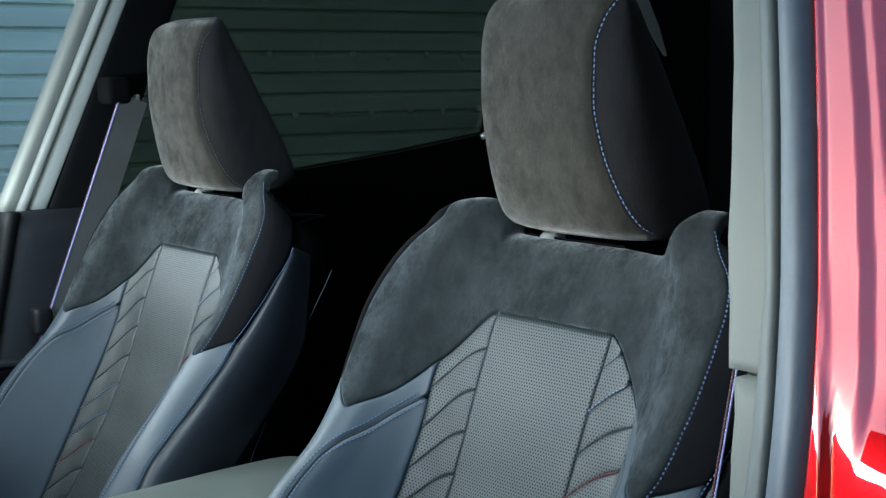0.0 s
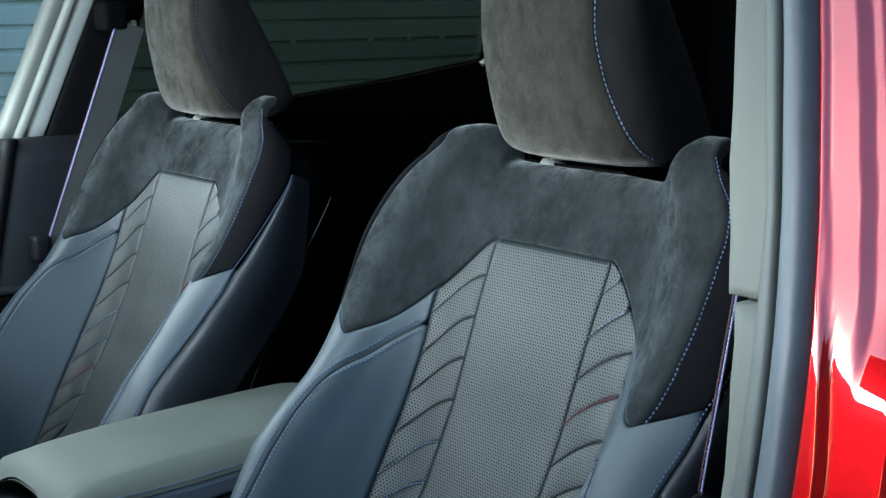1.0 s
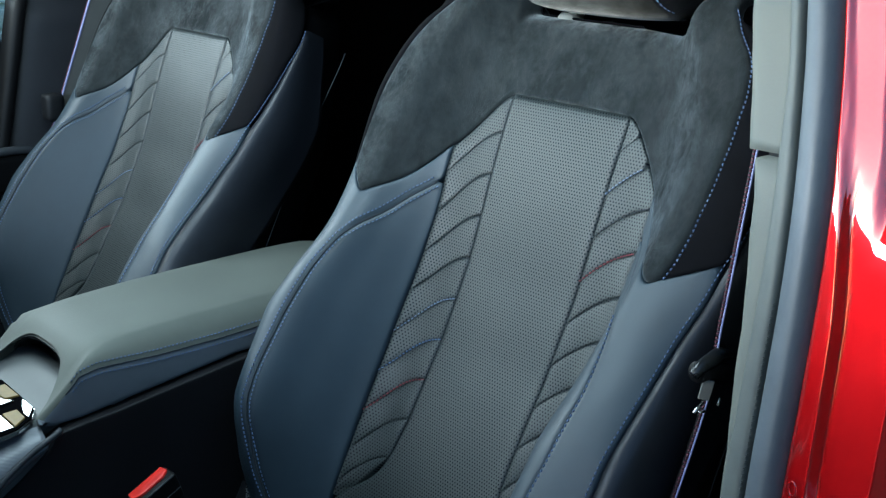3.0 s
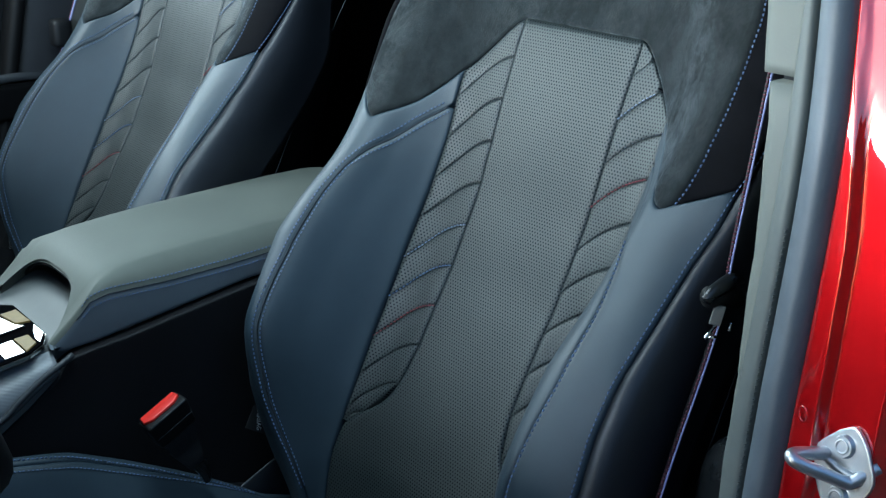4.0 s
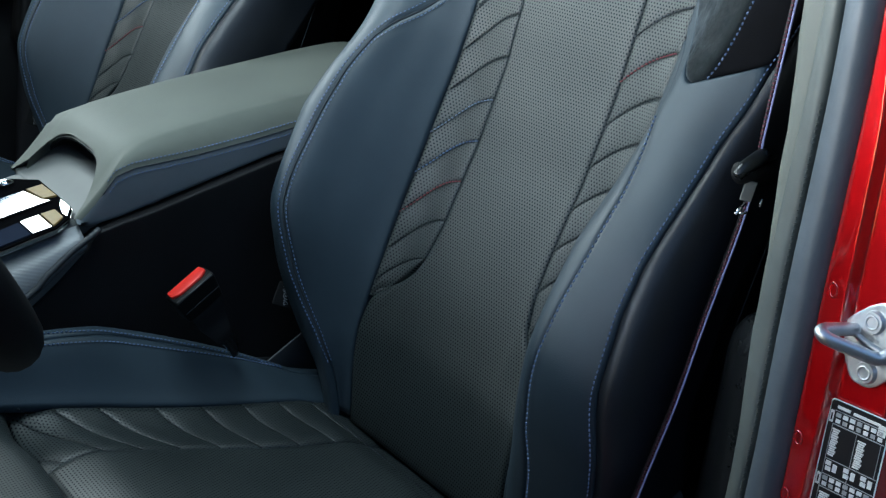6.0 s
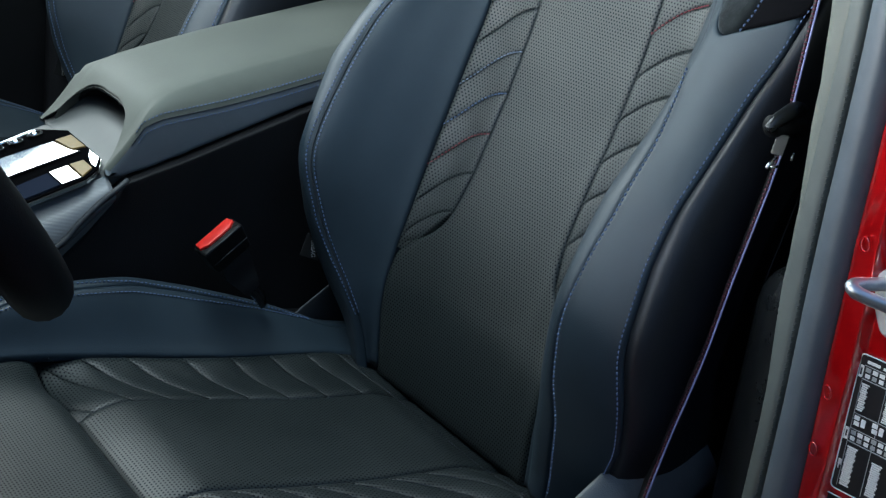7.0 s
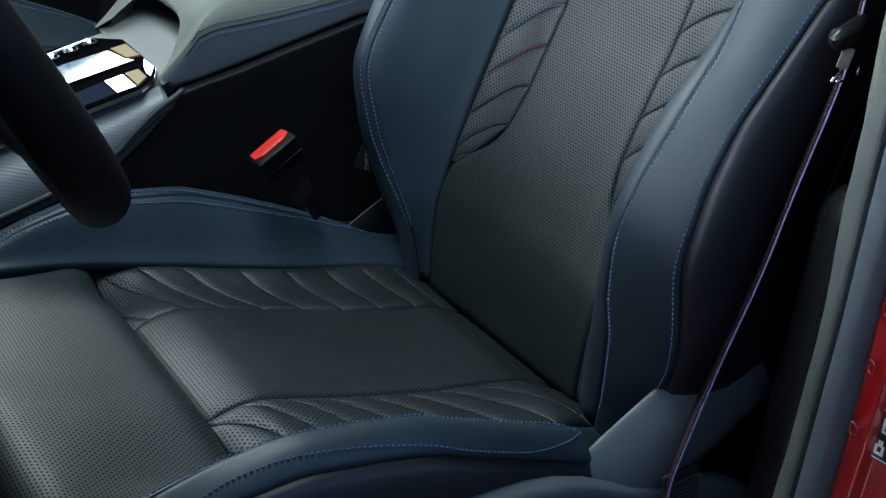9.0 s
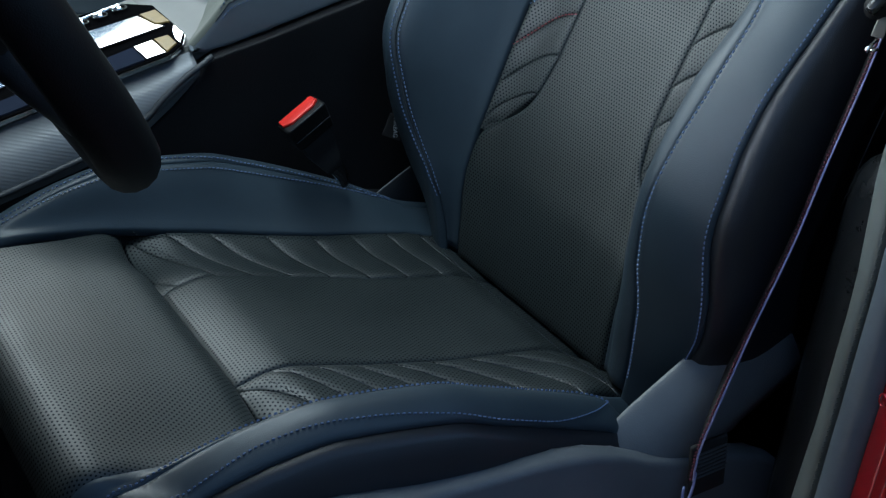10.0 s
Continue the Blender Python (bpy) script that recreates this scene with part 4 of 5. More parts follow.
CL = 0.37
# unseen wall behind the camera, added to hold back low sky light
structure("wall_near", box_bm((-2.2, -4.6, 0.0), (9.0, -4.4, 2.2)), DIM, "unseen dark grey plain wall added to block low sky", "wall")
structure("floor", box_bm((-1.6, -0.47, 0.22), (1.6, 1.21, 0.255), 0.0), CLOTH, "black carpeted car floor", "floor")
bm = bmesh.new()
for lo, hi in (((-0.58, -0.34, 1.43), (-0.10, 0.00, 1.49)), ((-0.58, 0.76, 1.43), (-0.10, 1.08, 1.49)), ((-0.10, -0.34, 1.45), (1.60, 1.08, 1.50))):
    tmp = box_bm(lo, hi)
    me = bpy.data.meshes.new("tmp")
    tmp.to_mesh(me)
    tmp.free()
    bm.from_mesh(me)
    bpy.data.meshes.remove(me)
front_roof = prism_bm([(-0.86, 1.335), (-0.72, 1.375), (-0.58, 1.41), (-0.58, 1.46), (-0.70, 1.425), (-0.88, 1.365)], 1.42)
move_bm(front_roof, Matrix.Translation((0, 1.08, 0)) @ Euler((math.pi / 2, 0, 0)).to_matrix().to_4x4())
me = bpy.data.meshes.new("tmp")
front_roof.to_mesh(me)
front_roof.free()
bm.from_mesh(me)
bpy.data.meshes.remove(me)
structure("ceiling", bm, CLOTH, "black cloth headliner round the glass roof", "ceiling")
pane = part("window_roof", box_bm((-0.60, -0.02, 1.470), (-0.08, 0.78, 1.474)), ROOFGLASS, None, "tinted glass panel in the car roof", False)
tagged(pane, "", "window", "", "structure")
structure("wall_rear", box_bm((1.56, -0.47, 0.255), (1.60, 1.21, 1.46)), CLOTH, "black rear end of the cabin", "wall")
structure("wall_front", box_bm((-1.45, -0.40, 0.255), (-1.40, 1.14, 0.95)), CLOTH, "black bulkhead below the windscreen", "wall")
structure("dashboard", box_bm((-1.40, -0.36, 0.66), (-0.67, 1.10, 1.100), 0.03, 4), DARK, "black moulded dashboard", "dashboard", True)
structure("door_rear_near", box_bm((0.16, -0.50, 0.26), (1.56, -0.40, 1.46)), CLOTH, "dark closed rear door", "door")
structure("sill_near", box_bm((-1.3, -0.50, 0.20), (0.10, -0.36, 0.34), 0.02, 3), RED, "red painted door sill", "sill", True)

bm = box_bm((0.0, -0.03, 0.32), (1.02, 0.03, 1.14), 0.02, 2)
structure("door_front_near", move_bm(bm, Matrix.Translation((-1.02, -0.50, 0)) @ Euler((0, 0, radians(-66))).to_matrix().to_4x4()), DARK, "black inner side of the open driver door", "door")

# far side: doors with windows
FY = 1.13


def side_wall(name, outline, mat, label, category, y=FY, depth=0.04):
    bm = prism_bm(outline, depth, 0.0)
    move_bm(bm, Matrix.Translation((0, y + depth, 0)) @ Euler((math.pi / 2, 0, 0)).to_matrix().to_4x4())
    return structure(name, bm, mat, label, category)


side_wall("door_front_far", [(-1.3, 0.26), (0.02, 0.26), (0.04, 0.80), (0.035, 1.055), (-0.9, 1.0), (-1.3, 0.97)], DARK, "black moulded passenger door panel", "door")
side_wall("door_rear_far", [(0.10, 0.26), (1.56, 0.26), (1.56, 1.46), (1.06, 1.46), (1.03, 1.40), (0.985, 1.137), (0.77, 1.107), (0.59, 1.088), (0.16, 1.05), (0.12, 1.05)], CLOTH, "black rear door with a tinted window", "door")
side_wall("roof_rail_far", [(-0.95, 1.28), (-0.6, 1.38), (-0.2, 1.44), (1.1, 1.44), (1.1, 1.47), (-0.3, 1.47), (-0.7, 1.42), (-0.97, 1.34)], CLOTH, "black roof rail over the doors", "roof rail", y=FY - 0.03)

pane = part("window_rear_far", box_bm((0.195, FY + 0.018, 1.04), (1.06, FY + 0.022, 1.45)), TINTED, None, "tinted rear door window", False)
tagged(pane, "", "window", "", "structure")
pane.visible_shadow = False
pane = part("window_front_far", box_bm((-0.95, FY + 0.018, 1.0), (0.19, FY + 0.022, 1.45)), CLEAR, None, "clear passenger door window", False)
tagged(pane, "", "window", "", "structure")
pane.visible_shadow = False
# bright moulding round the rear window's end
v, f = tube(catmull([(0.955, FY - 0.004, 1.128), (0.985, FY - 0.004, 1.15), (1.0, FY - 0.004, 1.22), (1.03, FY - 0.004, 1.42)], 24), 0.006, 8)
tagged(mesh_object("window_moulding", v, f, POST, None, "pale moulding at the window's rear end"), "", "trim", "", "structure")


def strip(name, foot, head, width, depth, y, mat, label, bow=0.0):
    """A slanting upright strip of the far pillar, rounded across."""
    rings = []
    for t in np.linspace(0, 1, 18):
        x = foot[0] + (head[0] - foot[0]) * t - bow * 4 * t * (1 - t)
        z = foot[1] + (head[1] - foot[1]) * t
        ring = []
        for w in np.linspace(0, math.pi, 9):
            ring.append((x - width / 2 * math.cos(w), y - depth * math.sin(w) ** 0.6, z))
        ring += [(x + width / 2, y + 0.02, z), (x - width / 2, y + 0.02, z)]
        rings.append(ring)
    v, f = sweep(rings)
    return mesh_object(name, v, f, mat, None, label)


pillar = thing("b_pillar_far", "passenger side pillar with pale seals and trim", "pillar", kind="structure")
for nm, x0, x1, w, d, mat, lab in (("window_frame", 0.058, 0.216, 0.026, 0.012, FARFRAME, "pale grey door window frame"), ("seal", 0.074, 0.236, 0.020, 0.016, FARTRIM, "pale door seal"), ("pillar_trim", 0.104, 0.263, 0.026, 0.006, FARTRIM, "light grey pillar trim")):
    s = strip(nm, (x0, 1.05), (x1, 1.40), w, d, 1.115, mat, lab)
    s.parent = pillar
s = strip("pillar_core", (0.157, 1.03), (0.322, 1.42), 0.09, 0.003, 1.115, BLACKP, "black pillar cover")
s.parent = pillar
s = strip("pillar_foot", (0.00, 0.30), (0.13, 1.05), 0.16, 0.03, 1.11, DOORG, "dark grey lower pillar cover")
s.parent = pillar
for nm, a, b, w, mat in (("seal_foot", (-0.02, 0.70), (0.055, 1.05), 0.022, BLACKP),):
    s = strip(nm, a, b, w, 0.016, 1.09, mat, "dark lower door seal")
    s.parent = pillar

# door pull of the passenger door: a ledge; a black box stands for the hollow's shade
pull = thing("door_pull", "dark grey moulded door pull ledge on the passenger door", "door pull", kind="structure")
v, f = tube(catmull([(-0.16, 1.072, 0.822), (-0.02, 1.070, 0.830), (0.045, 1.072, 0.829), (0.066, 1.080, 0.822), (0.078, 1.092, 0.806)], 40), 0.0065, 10)
mesh_object("ledge", v, f, GREYP, pull, "grey rounded ledge")
part("recess", box_bm((-0.16, 1.062, 0.770), (0.062, 1.085, 0.822), 0.008, 3), CLOTH, pull, "black box for the shade below the ledge")

# ---- near pillar of the open door ----
PZ = [0.30, 0.50, 0.62, 0.72, 0.82, 0.90, 0.98, 1.05, 1.12, 1.20, 1.32, 1.46]
PX = [-0.085, -0.060, -0.040, -0.020, 0.000, 0.016, 0.030, 0.038, 0.042, 0.042, 0.040, 0.038]


def pillar_line(z):
    return float(spline(PZ, PX, z))


def tumble(z):
    """How far the upper pillar leans in over the cabin."""
    return 0.24 * max(0.0, z - 1.0) ** 2 / (max(0.0, z - 1.0) + 0.06)


def pillar_skin(name, profile, z0, z1, mat, parent, label="", n=60):
    """A profile of (y, x offset), which may change with height, drawn up along the pillar's leaning line."""
    rings = []
    for z in np.linspace(z0, z1, n):
        x = pillar_line(z)
        dy = tumble(z)
        rings.append([(x + dx + dy * 1.05, y + dy, z) for y, dx in profile(z)])
    v, f = sweep(rings)
    return mesh_object(name, v, f, mat, parent, label)


near = thing("b_pillar_near", "driver side door pillar with rubber seal and red jamb", "pillar", kind="structure")
trim_in = lambda z: float(np.interp(z, [0.55, 0.62, 0.70, 0.73, 0.79, 0.85, 0.90, 0.95, 1.00, 1.0428, 1.0432, 1.13, 1.25, 1.40], [-0.356, -0.360, -0.3595, -0.358, -0.3515, -0.347, -0.343, -0.340, -0.3365, -0.333, -0.327, -0.324, -0.3262, -0.328]))
lip_in = lambda z: min(trim_in(z) - 0.001, float(np.interp(z, [0.72, 0.80, 0.90, 1.00, 1.05, 1.10, 1.25, 1.40], [-0.352, -0.352, -0.353, -0.355, -0.356, -0.359, -0.355, -0.353])))
groove = lambda z: float(np.interp(z, [0.55, 0.64, 0.73, 0.80, 0.86, 1.2, 1.40], [-0.3775, -0.378, -0.377, -0.374, -0.3725, -0.3725, -0.369]))
seal_out = lambda z: float(np.interp(z, [0.58, 0.65, 0.75, 0.85, 1.2, 1.40], [-0.404, -0.4055, -0.402, -0.3995, -0.3995, -0.396]))


def trim_profile(z):
    a, b = trim_in(z), min(lip_in(z), trim_in(z) - 0.001) - 0.004
    return [tuple(p) for p in catmull([(a + 0.004, 0.11), (a + 0.002, 0.05), (a + 0.0006, 0.012), (a - 0.001, 0.0055), (a - 0.004, 0.0035), (b, 0.0045)], 20)] + [(b - 0.002, 0.10)]


def lip_profile(z):
    a, b = lip_in(z), groove(z)
    w = b - a
    pts = [(a + 0.001, 0.03), (a + 0.0004, 0.008), (a - 0.001, 0.0022), (a + w * 0.3, -0.0012), (a + w * 0.65, -0.0025), (b + 0.0024, -0.0012), (b + 0.0010, 0.0035), (b + 0.0009, 0.012)]
    return [tuple(p) for p in catmull(pts, 30)] + [(b + 0.0009, 0.05), (a, 0.05)]


def bulb_profile(z):
    a, b = groove(z) - 0.0012, seal_out(z)
    w = b - a
    pts = [(a - 0.0002, 0.012), (a - 0.0006, 0.004), (a + w * 0.10, -0.0025), (a + w * 0.3, -0.0060), (a + w * 0.55, -0.0075), (a + w * 0.78, -0.0060), (a + w * 0.94, 0.0), (b, 0.008)]
    return [tuple(p) for p in catmull(pts, 30)] + [(b + 0.0005, 0.05), (a, 0.05)]


def jamb_profile(z):
    """Pressed steel: below, a rolled ridge by the seal and a plain flat; above, two outward flats parted by a step."""
    b = seal_out(z)
    w = float(np.interp(z, [0.62, 0.72, 0.80, 0.95, 1.06], [0.012, 0.0145, 0.016, 0.012, 0.001]))
    k = min(1.0, max(0.0, (z - 0.990) / 0.060))
    k = k * k * (3 - 2 * k)
    first = float(np.interp(z, [0.95, 1.0, 1.05, 1.1, 1.2, 1.3], [0.026, 0.020, 0.011, 0.0075, 0.0030, 0.0025]))
    step = float(np.interp(z, [1.0, 1.1, 1.2, 1.3], [0.027, 0.0250, 0.0232, 0.0205]))
    edge = float(np.interp(z, [1.02, 1.12], [0.12, 1.7]))
    turn = float(np.interp(z, [1.0, 1.1, 1.2, 1.3], [0.050, 0.042, 0.0345, 0.0315]))

    def slope(o):
        up = edge if o < first else 0.464 if o < step else 1.7 if o < step + 0.0050 else 0.464 if o < turn else 1.4 if o < turn + 0.01 else 0.9
        low = 0.10 if o < 0.056 else 1.2 if o < 0.066 else 0.9
        return low + (up - low) * k

    grid = np.linspace(0.0, 0.104, 105)
    deep = np.concatenate([[0.0], np.cumsum([slope((p + q) / 2) * (q - p) for p, q in zip(grid[:-1], grid[1:])])])
    deep = deep - np.interp(0.018, grid, deep) + 0.0125
    e = 0.0024 + w
    pts = [(b + 0.003, 0.05), (b + 0.0010, 0.013), (b - 0.0006, 0.0055), (b - 0.0018, 0.0036), (b - 0.0024 - 0.5 * w, 0.0034), (b - e + 0.0004, 0.0036), (b - e - 0.0012, 0.0046)]
    far = np.concatenate([[e + 0.0032], np.linspace(e + 0.0050, 0.068, 52), np.linspace(0.072, 0.102, 8)])
    pts += [(b - o, float(np.interp(o, grid, deep))) for o in far]
    return [tuple(p) for p in catmull(pts, 200)] + [(-0.53, 0.17), (-0.40, 0.17)]


pillar_skin("upper_trim", trim_profile, 1.0455, 1.46, TRIM, near, "light grey-beige upper pillar trim")
pillar_skin("lower_trim", trim_profile, 0.30, 1.0395, TRIM, near, "light grey-beige lower pillar trim")
pillar_skin("seam_shadow", lambda z: [(-0.333, 0.02), (-0.356, 0.02), (-0.356, 0.09), (-0.333, 0.09)], 1.0395, 1.0455, DARK, near, "dark joint between the trims", n=3)
pillar_skin("seal_lip", lip_profile, 0.28, 1.46, LIP, near, "soft grey-green seal lip", n=110)
pillar_skin("door_seal", bulb_profile, 0.28, 1.46, RUBBER, near, "grey rubber door seal", n=160)
pillar_skin("jamb", jamb_profile, 0.26, 1.47, RED, near, "glossy red painted door jamb", n=110)
zs = np.linspace(0.54, 0.955, 90)
ribs = np.array([(pillar_line(z) - 0.0004, groove(z) + 0.0022, z) for z in zs])
threads("seal_ribs", ribs, np.tile(np.array([-0.95, 0.3, 0.0]), (len(zs), 1)), LIP, near, "row of small moulded ribs along the lip", pitch=0.0044, length=0.0030, thick=0.0012)
# black cover at the foot of the pillar, with a rounded top
rings = []
for z in np.concatenate([np.linspace(0.28, 0.755, 14), [0.765, 0.772, 0.777, 0.780, 0.781]]):
    k = max(0.0, (z - 0.755) / 0.026)
    inn = math.sqrt(max(0.0, 1 - k * k))
    x = pillar_line(z) + 0.038
    y0, y1 = -0.302 - 0.012 * (1 - inn), -0.362
    rings.append([(x + 0.018 - 0.014 * inn, y0, z), (x + 0.006 - 0.006 * inn, y0 - 0.006, z), (x - 0.006 * inn, y0 - 0.020, z), (x - 0.010 * inn, y1, z), (x + 0.06, y1, z), (x + 0.06, y0, z)])
mesh_object("lower_cover", *sweep(rings), FOOT, near, "black lower pillar cover")

# striker and labels on the jamb
JX = lambda z: pillar_line(z) + 0.0142
def on_jamb_point(x, y, yc, zc, lift):
    slope = math.atan2(pillar_line(zc + 0.04) - pillar_line(zc - 0.04), 0.08)
    p = Vector((JX(zc) - lift, yc + y, zc + x))
    return Matrix.Translation((JX(zc), yc, zc)) @ Euler((0, slope, radians(5.7))).to_matrix().to_4x4() @ Matrix.Translation((-JX(zc), -yc, -zc)) @ p


striker = thing("door_striker", "zinc-plated steel door striker bolted to the red jamb", "door striker")
zc, yc = 0.8165, -0.4390


def on_jamb(bm, y, z, lift=0.0):
    """Takes a plate drawn in x (up), y to the jamb at y, z; its thickness stands forward."""
    m = Matrix(((0, 0, -1, JX(z) - lift), (0, 1, 0, y), (1, 0, 0, z), (0, 0, 0, 1)))
    slope = math.atan2(pillar_line(z + 0.04) - pillar_line(z - 0.04), 0.08)
    return move_bm(bm, Matrix.Translation((JX(z), y, z)) @ Euler((0, slope, radians(5.7))).to_matrix().to_4x4() @ Matrix.Translation((-JX(z), -y, -z)) @ m)


plate = [(0.0231, 0.0064), (0.0278, -0.0046), (0.0200, -0.0135), (0.0099, -0.0191), (-0.003, -0.0235), (-0.0162, -0.0177), (-0.0272, -0.0062), (-0.0270, 0.0063), (-0.0216, 0.0119), (-0.0040, 0.0205), (0.0026, 0.0234), (0.0118, 0.0181)]
rim = catmull(plate + plate[:1], 60)[:-1]
part("plate", on_jamb(prism_bm([tuple(p) for p in rim], 0.0035, 0.0012), yc, zc), STEEL, striker, "flat plated base", smooth=False)
for dz, dy in ((0.0142, 0.0001), (-0.0183, -0.0019)):
    bm = bmesh.new()
    bmesh.ops.create_cone(bm, cap_ends=True, segments=28, radius1=0.0078, radius2=0.0066, depth=0.0035)
    bmesh.ops.translate(bm, vec=(dz, dy, 0.005), verts=bm.verts)
    bolt = part("bolt", on_jamb(bm, yc, zc), STEEL, striker, "round bolt head", smooth=False)
    ringp = [tuple(on_jamb_point(dz + 0.0042 * math.cos(a), dy + 0.0042 * math.sin(a), yc, zc, 0.0068)) for a in np.linspace(0, 2 * math.pi, 20, endpoint=False)]
    v, f = tube(ringp, 0.0008, 6, close=True)
    mesh_object("socket_rim", v, f, STEEL, bolt)
# raised rib across the plate
v, f = tube([tuple(on_jamb_point(x, y, yc, zc, 0.0030)) for x, y in ((0.0060, 0.0190), (0.0030, 0.0120), (-0.0010, 0.0020), (-0.0030, -0.0080), (-0.0040, -0.0170))], [0.0012, 0.0024, 0.0028, 0.0030, 0.0022], 12)
mesh_object("rib", v, f, STEEL, striker, "raised rib of the plate")
jx = pillar_line(zc) + 0.019
loop = catmull([(jx - 0.001, yc + 0.012, zc + 0.004), (jx - 0.020, yc + 0.013, zc + 0.009), (jx - 0.036, yc + 0.0130, zc + 0.0135), (jx - 0.0415, yc + 0.0110, zc + 0.0135), (jx - 0.039, yc + 0.006, zc + 0.010), (jx - 0.024, yc - 0.003, zc + 0.0015), (jx - 0.0125, yc - 0.0095, zc - 0.0045), (jx - 0.006, yc - 0.014, zc - 0.001), (jx + 0.004, yc - 0.019, zc + 0.005)], 60)
v, f = tube(loop, 0.0044, 16)
mesh_object("loop", v, f, STEEL, striker, "rounded steel latch loop")


def sticker(name, y0, y1, z0, z1, rows, label):
    st = thing(name, label, "sticker")
    zc, yc = (z0 + z1) / 2, (y0 + y1) / 2
    h, w = (z1 - z0) / 2, (y1 - y0) / 2
    r = 0.003
    out = []
    for sx, sy, a0 in ((1, 1, 0), (-1, 1, 90), (-1, -1, 180), (1, -1, 270)):
        for k in range(4):
            a = radians(a0 + 30 * k)
            out.append((sx * (h - r) + r * math.cos(a), sy * (w - r) + r * math.sin(a)))
    part("sheet", on_jamb(prism_bm(out, 0.0006), yc, zc, 0.0006), STICKER, st, smooth=False)
    edge = [(x, y) for x, y in out]
    v, f = tube([tuple(on_jamb_point(x, y, yc, zc, 0.0013)) for x, y in edge], 0.0005, 5, close=True)
    mesh_object("border", v, f, WHITE, st, "thin grey border")
    for (x0, x1, ya, yb, mat) in rows:
        bm = box_bm((min(x0, x1), min(ya, yb), 0.0), (max(x0, x1), max(ya, yb), 0.0010))
        part("print_bar", on_jamb(bm, yc, zc, 0.0008), mat, st, smooth=False)
    return st




def print_box(u0, u1, v0, v1, wide, high, mat):
    """One printed bar: u runs across the label from its inner edge, v down from its top."""
    return (high * (0.5 - v1), high * (0.5 - v0), wide * (0.5 - u1), wide * (0.5 - u0), mat)


W, H = 0.0425, 0.0945
bars = [(0.12, 0.34, 0.035, 0.055, WHITE), (0.40, 0.86, 0.040, 0.058, WHITE), (0.84, 0.97, 0.045, 0.120, WHITE)]
for v0 in (0.085, 0.545):
    bars += [(0.015, 0.075, v0 - 0.005, v0 + 0.012, WHITE), (0.015, 0.030, v0, v0 + 0.075, WHITE), (0.065, 0.080, v0, v0 + 0.075, WHITE), (0.015, 0.075, v0 + 0.065, v0 + 0.080, WHITE)]
    for k in range(7):
        u = 0.12 + 0.122 * k
        bars += [(u, u + 0.085, v0 + 0.002, v0 + 0.030, WHITE if k % 3 else PRINT), (u + 0.01, u + 0.085, v0 + 0.045, v0 + 0.072, PRINT if k % 2 else WHITE)]
    bars += [(0.09, 0.985, v0 + 0.084, v0 + 0.089, PRINT), (0.09, 0.985, v0 - 0.012, v0 - 0.008, PRINT)]
for u in (0.12, 0.44, 0.74):
    bars += [(u, u + 0.09, 0.435, 0.465, WHITE), (u + 0.01, u + 0.10, 0.475, 0.505, WHITE), (u + 0.13, u + 0.20, 0.445, 0.500, WHITE)]
for u0, u1, v0, v1 in ((0.11, 0.24, 0.20, 0.40), (0.56, 0.70, 0.21, 0.41), (0.12, 0.30, 0.665, 0.945), (0.58, 0.76, 0.70, 0.945)):
    v, k = v0, 0
    while v < v1:
        bars.append((u0 + 0.012 * ((k * 3) % 4) / 3, u1 - 0.03 * ((k * 7) % 5) / 4, v, v + 0.010, WHITE))
        v += 0.0155
        k += 1
bars += [(0.09, 0.095, 0.18, 0.97, PRINT), (0.52, 0.525, 0.18, 0.97, PRINT), (0.94, 0.945, 0.18, 0.42, PRINT), (0.09, 0.985, 0.420, 0.424, PRINT), (0.03, 0.085, 0.78, 0.82, WHITE), (0.035, 0.05, 0.82, 0.85, WHITE)]
sticker("tyre_label", -0.4655, -0.4222, 0.6805, 0.7750, [print_box(*q[:4], W, H, q[4]) for q in bars], "black tyre pressure sticker with white print bars")
W, H = 0.0440, 0.0345
bars = [(0.12, 0.16, 0.18, 0.45, WHITE), (0.30, 0.34, 0.18, 0.45, WHITE), (0.12, 0.34, 0.16, 0.22, WHITE), (0.12, 0.34, 0.40, 0.46, WHITE), (0.21, 0.25, 0.18, 0.45, WHITE),
        (0.08, 0.12, 0.72, 0.90, WHITE), (0.12, 0.16, 0.62, 0.75, WHITE), (0.17, 0.20, 0.62, 0.75, WHITE), (0.20, 0.24, 0.72, 0.90, WHITE), (0.08, 0.25, 0.86, 0.92, WHITE),
        (0.50, 0.56, 0.30, 0.80, WHITE), (0.44, 0.66, 0.52, 0.60, WHITE), (0.56, 0.64, 0.25, 0.45, WHITE), (0.44, 0.52, 0.75, 0.90, WHITE), (0.60, 0.68, 0.70, 0.88, WHITE), (0.42, 0.62, 0.08, 0.14, WHITE), (0.76, 0.92, 0.20, 0.28, WHITE), (0.76, 0.88, 0.45, 0.60, WHITE)]
sticker("airbag_label", -0.4640, -0.4190, 0.6425, 0.6770, [print_box(*q[:4], W, H, q[4]) for q in bars], "black warning sticker with white pictogram shapes")
for z in (0.845, 0.745, 0.705, 0.66):
    v, f = tube([(pillar_line(z) + 0.0 + 0.0003, -0.4105 + 0.0045 * math.cos(a) * 0.7, z + 0.005 * math.sin(a)) for a in np.linspace(0, 2 * math.pi, 14, endpoint=False)], 0.0006, 5, close=True)
    tagged(mesh_object("paint_plug", v, f, RED, None, "small round mark pressed into the red jamb"), "", "plug")

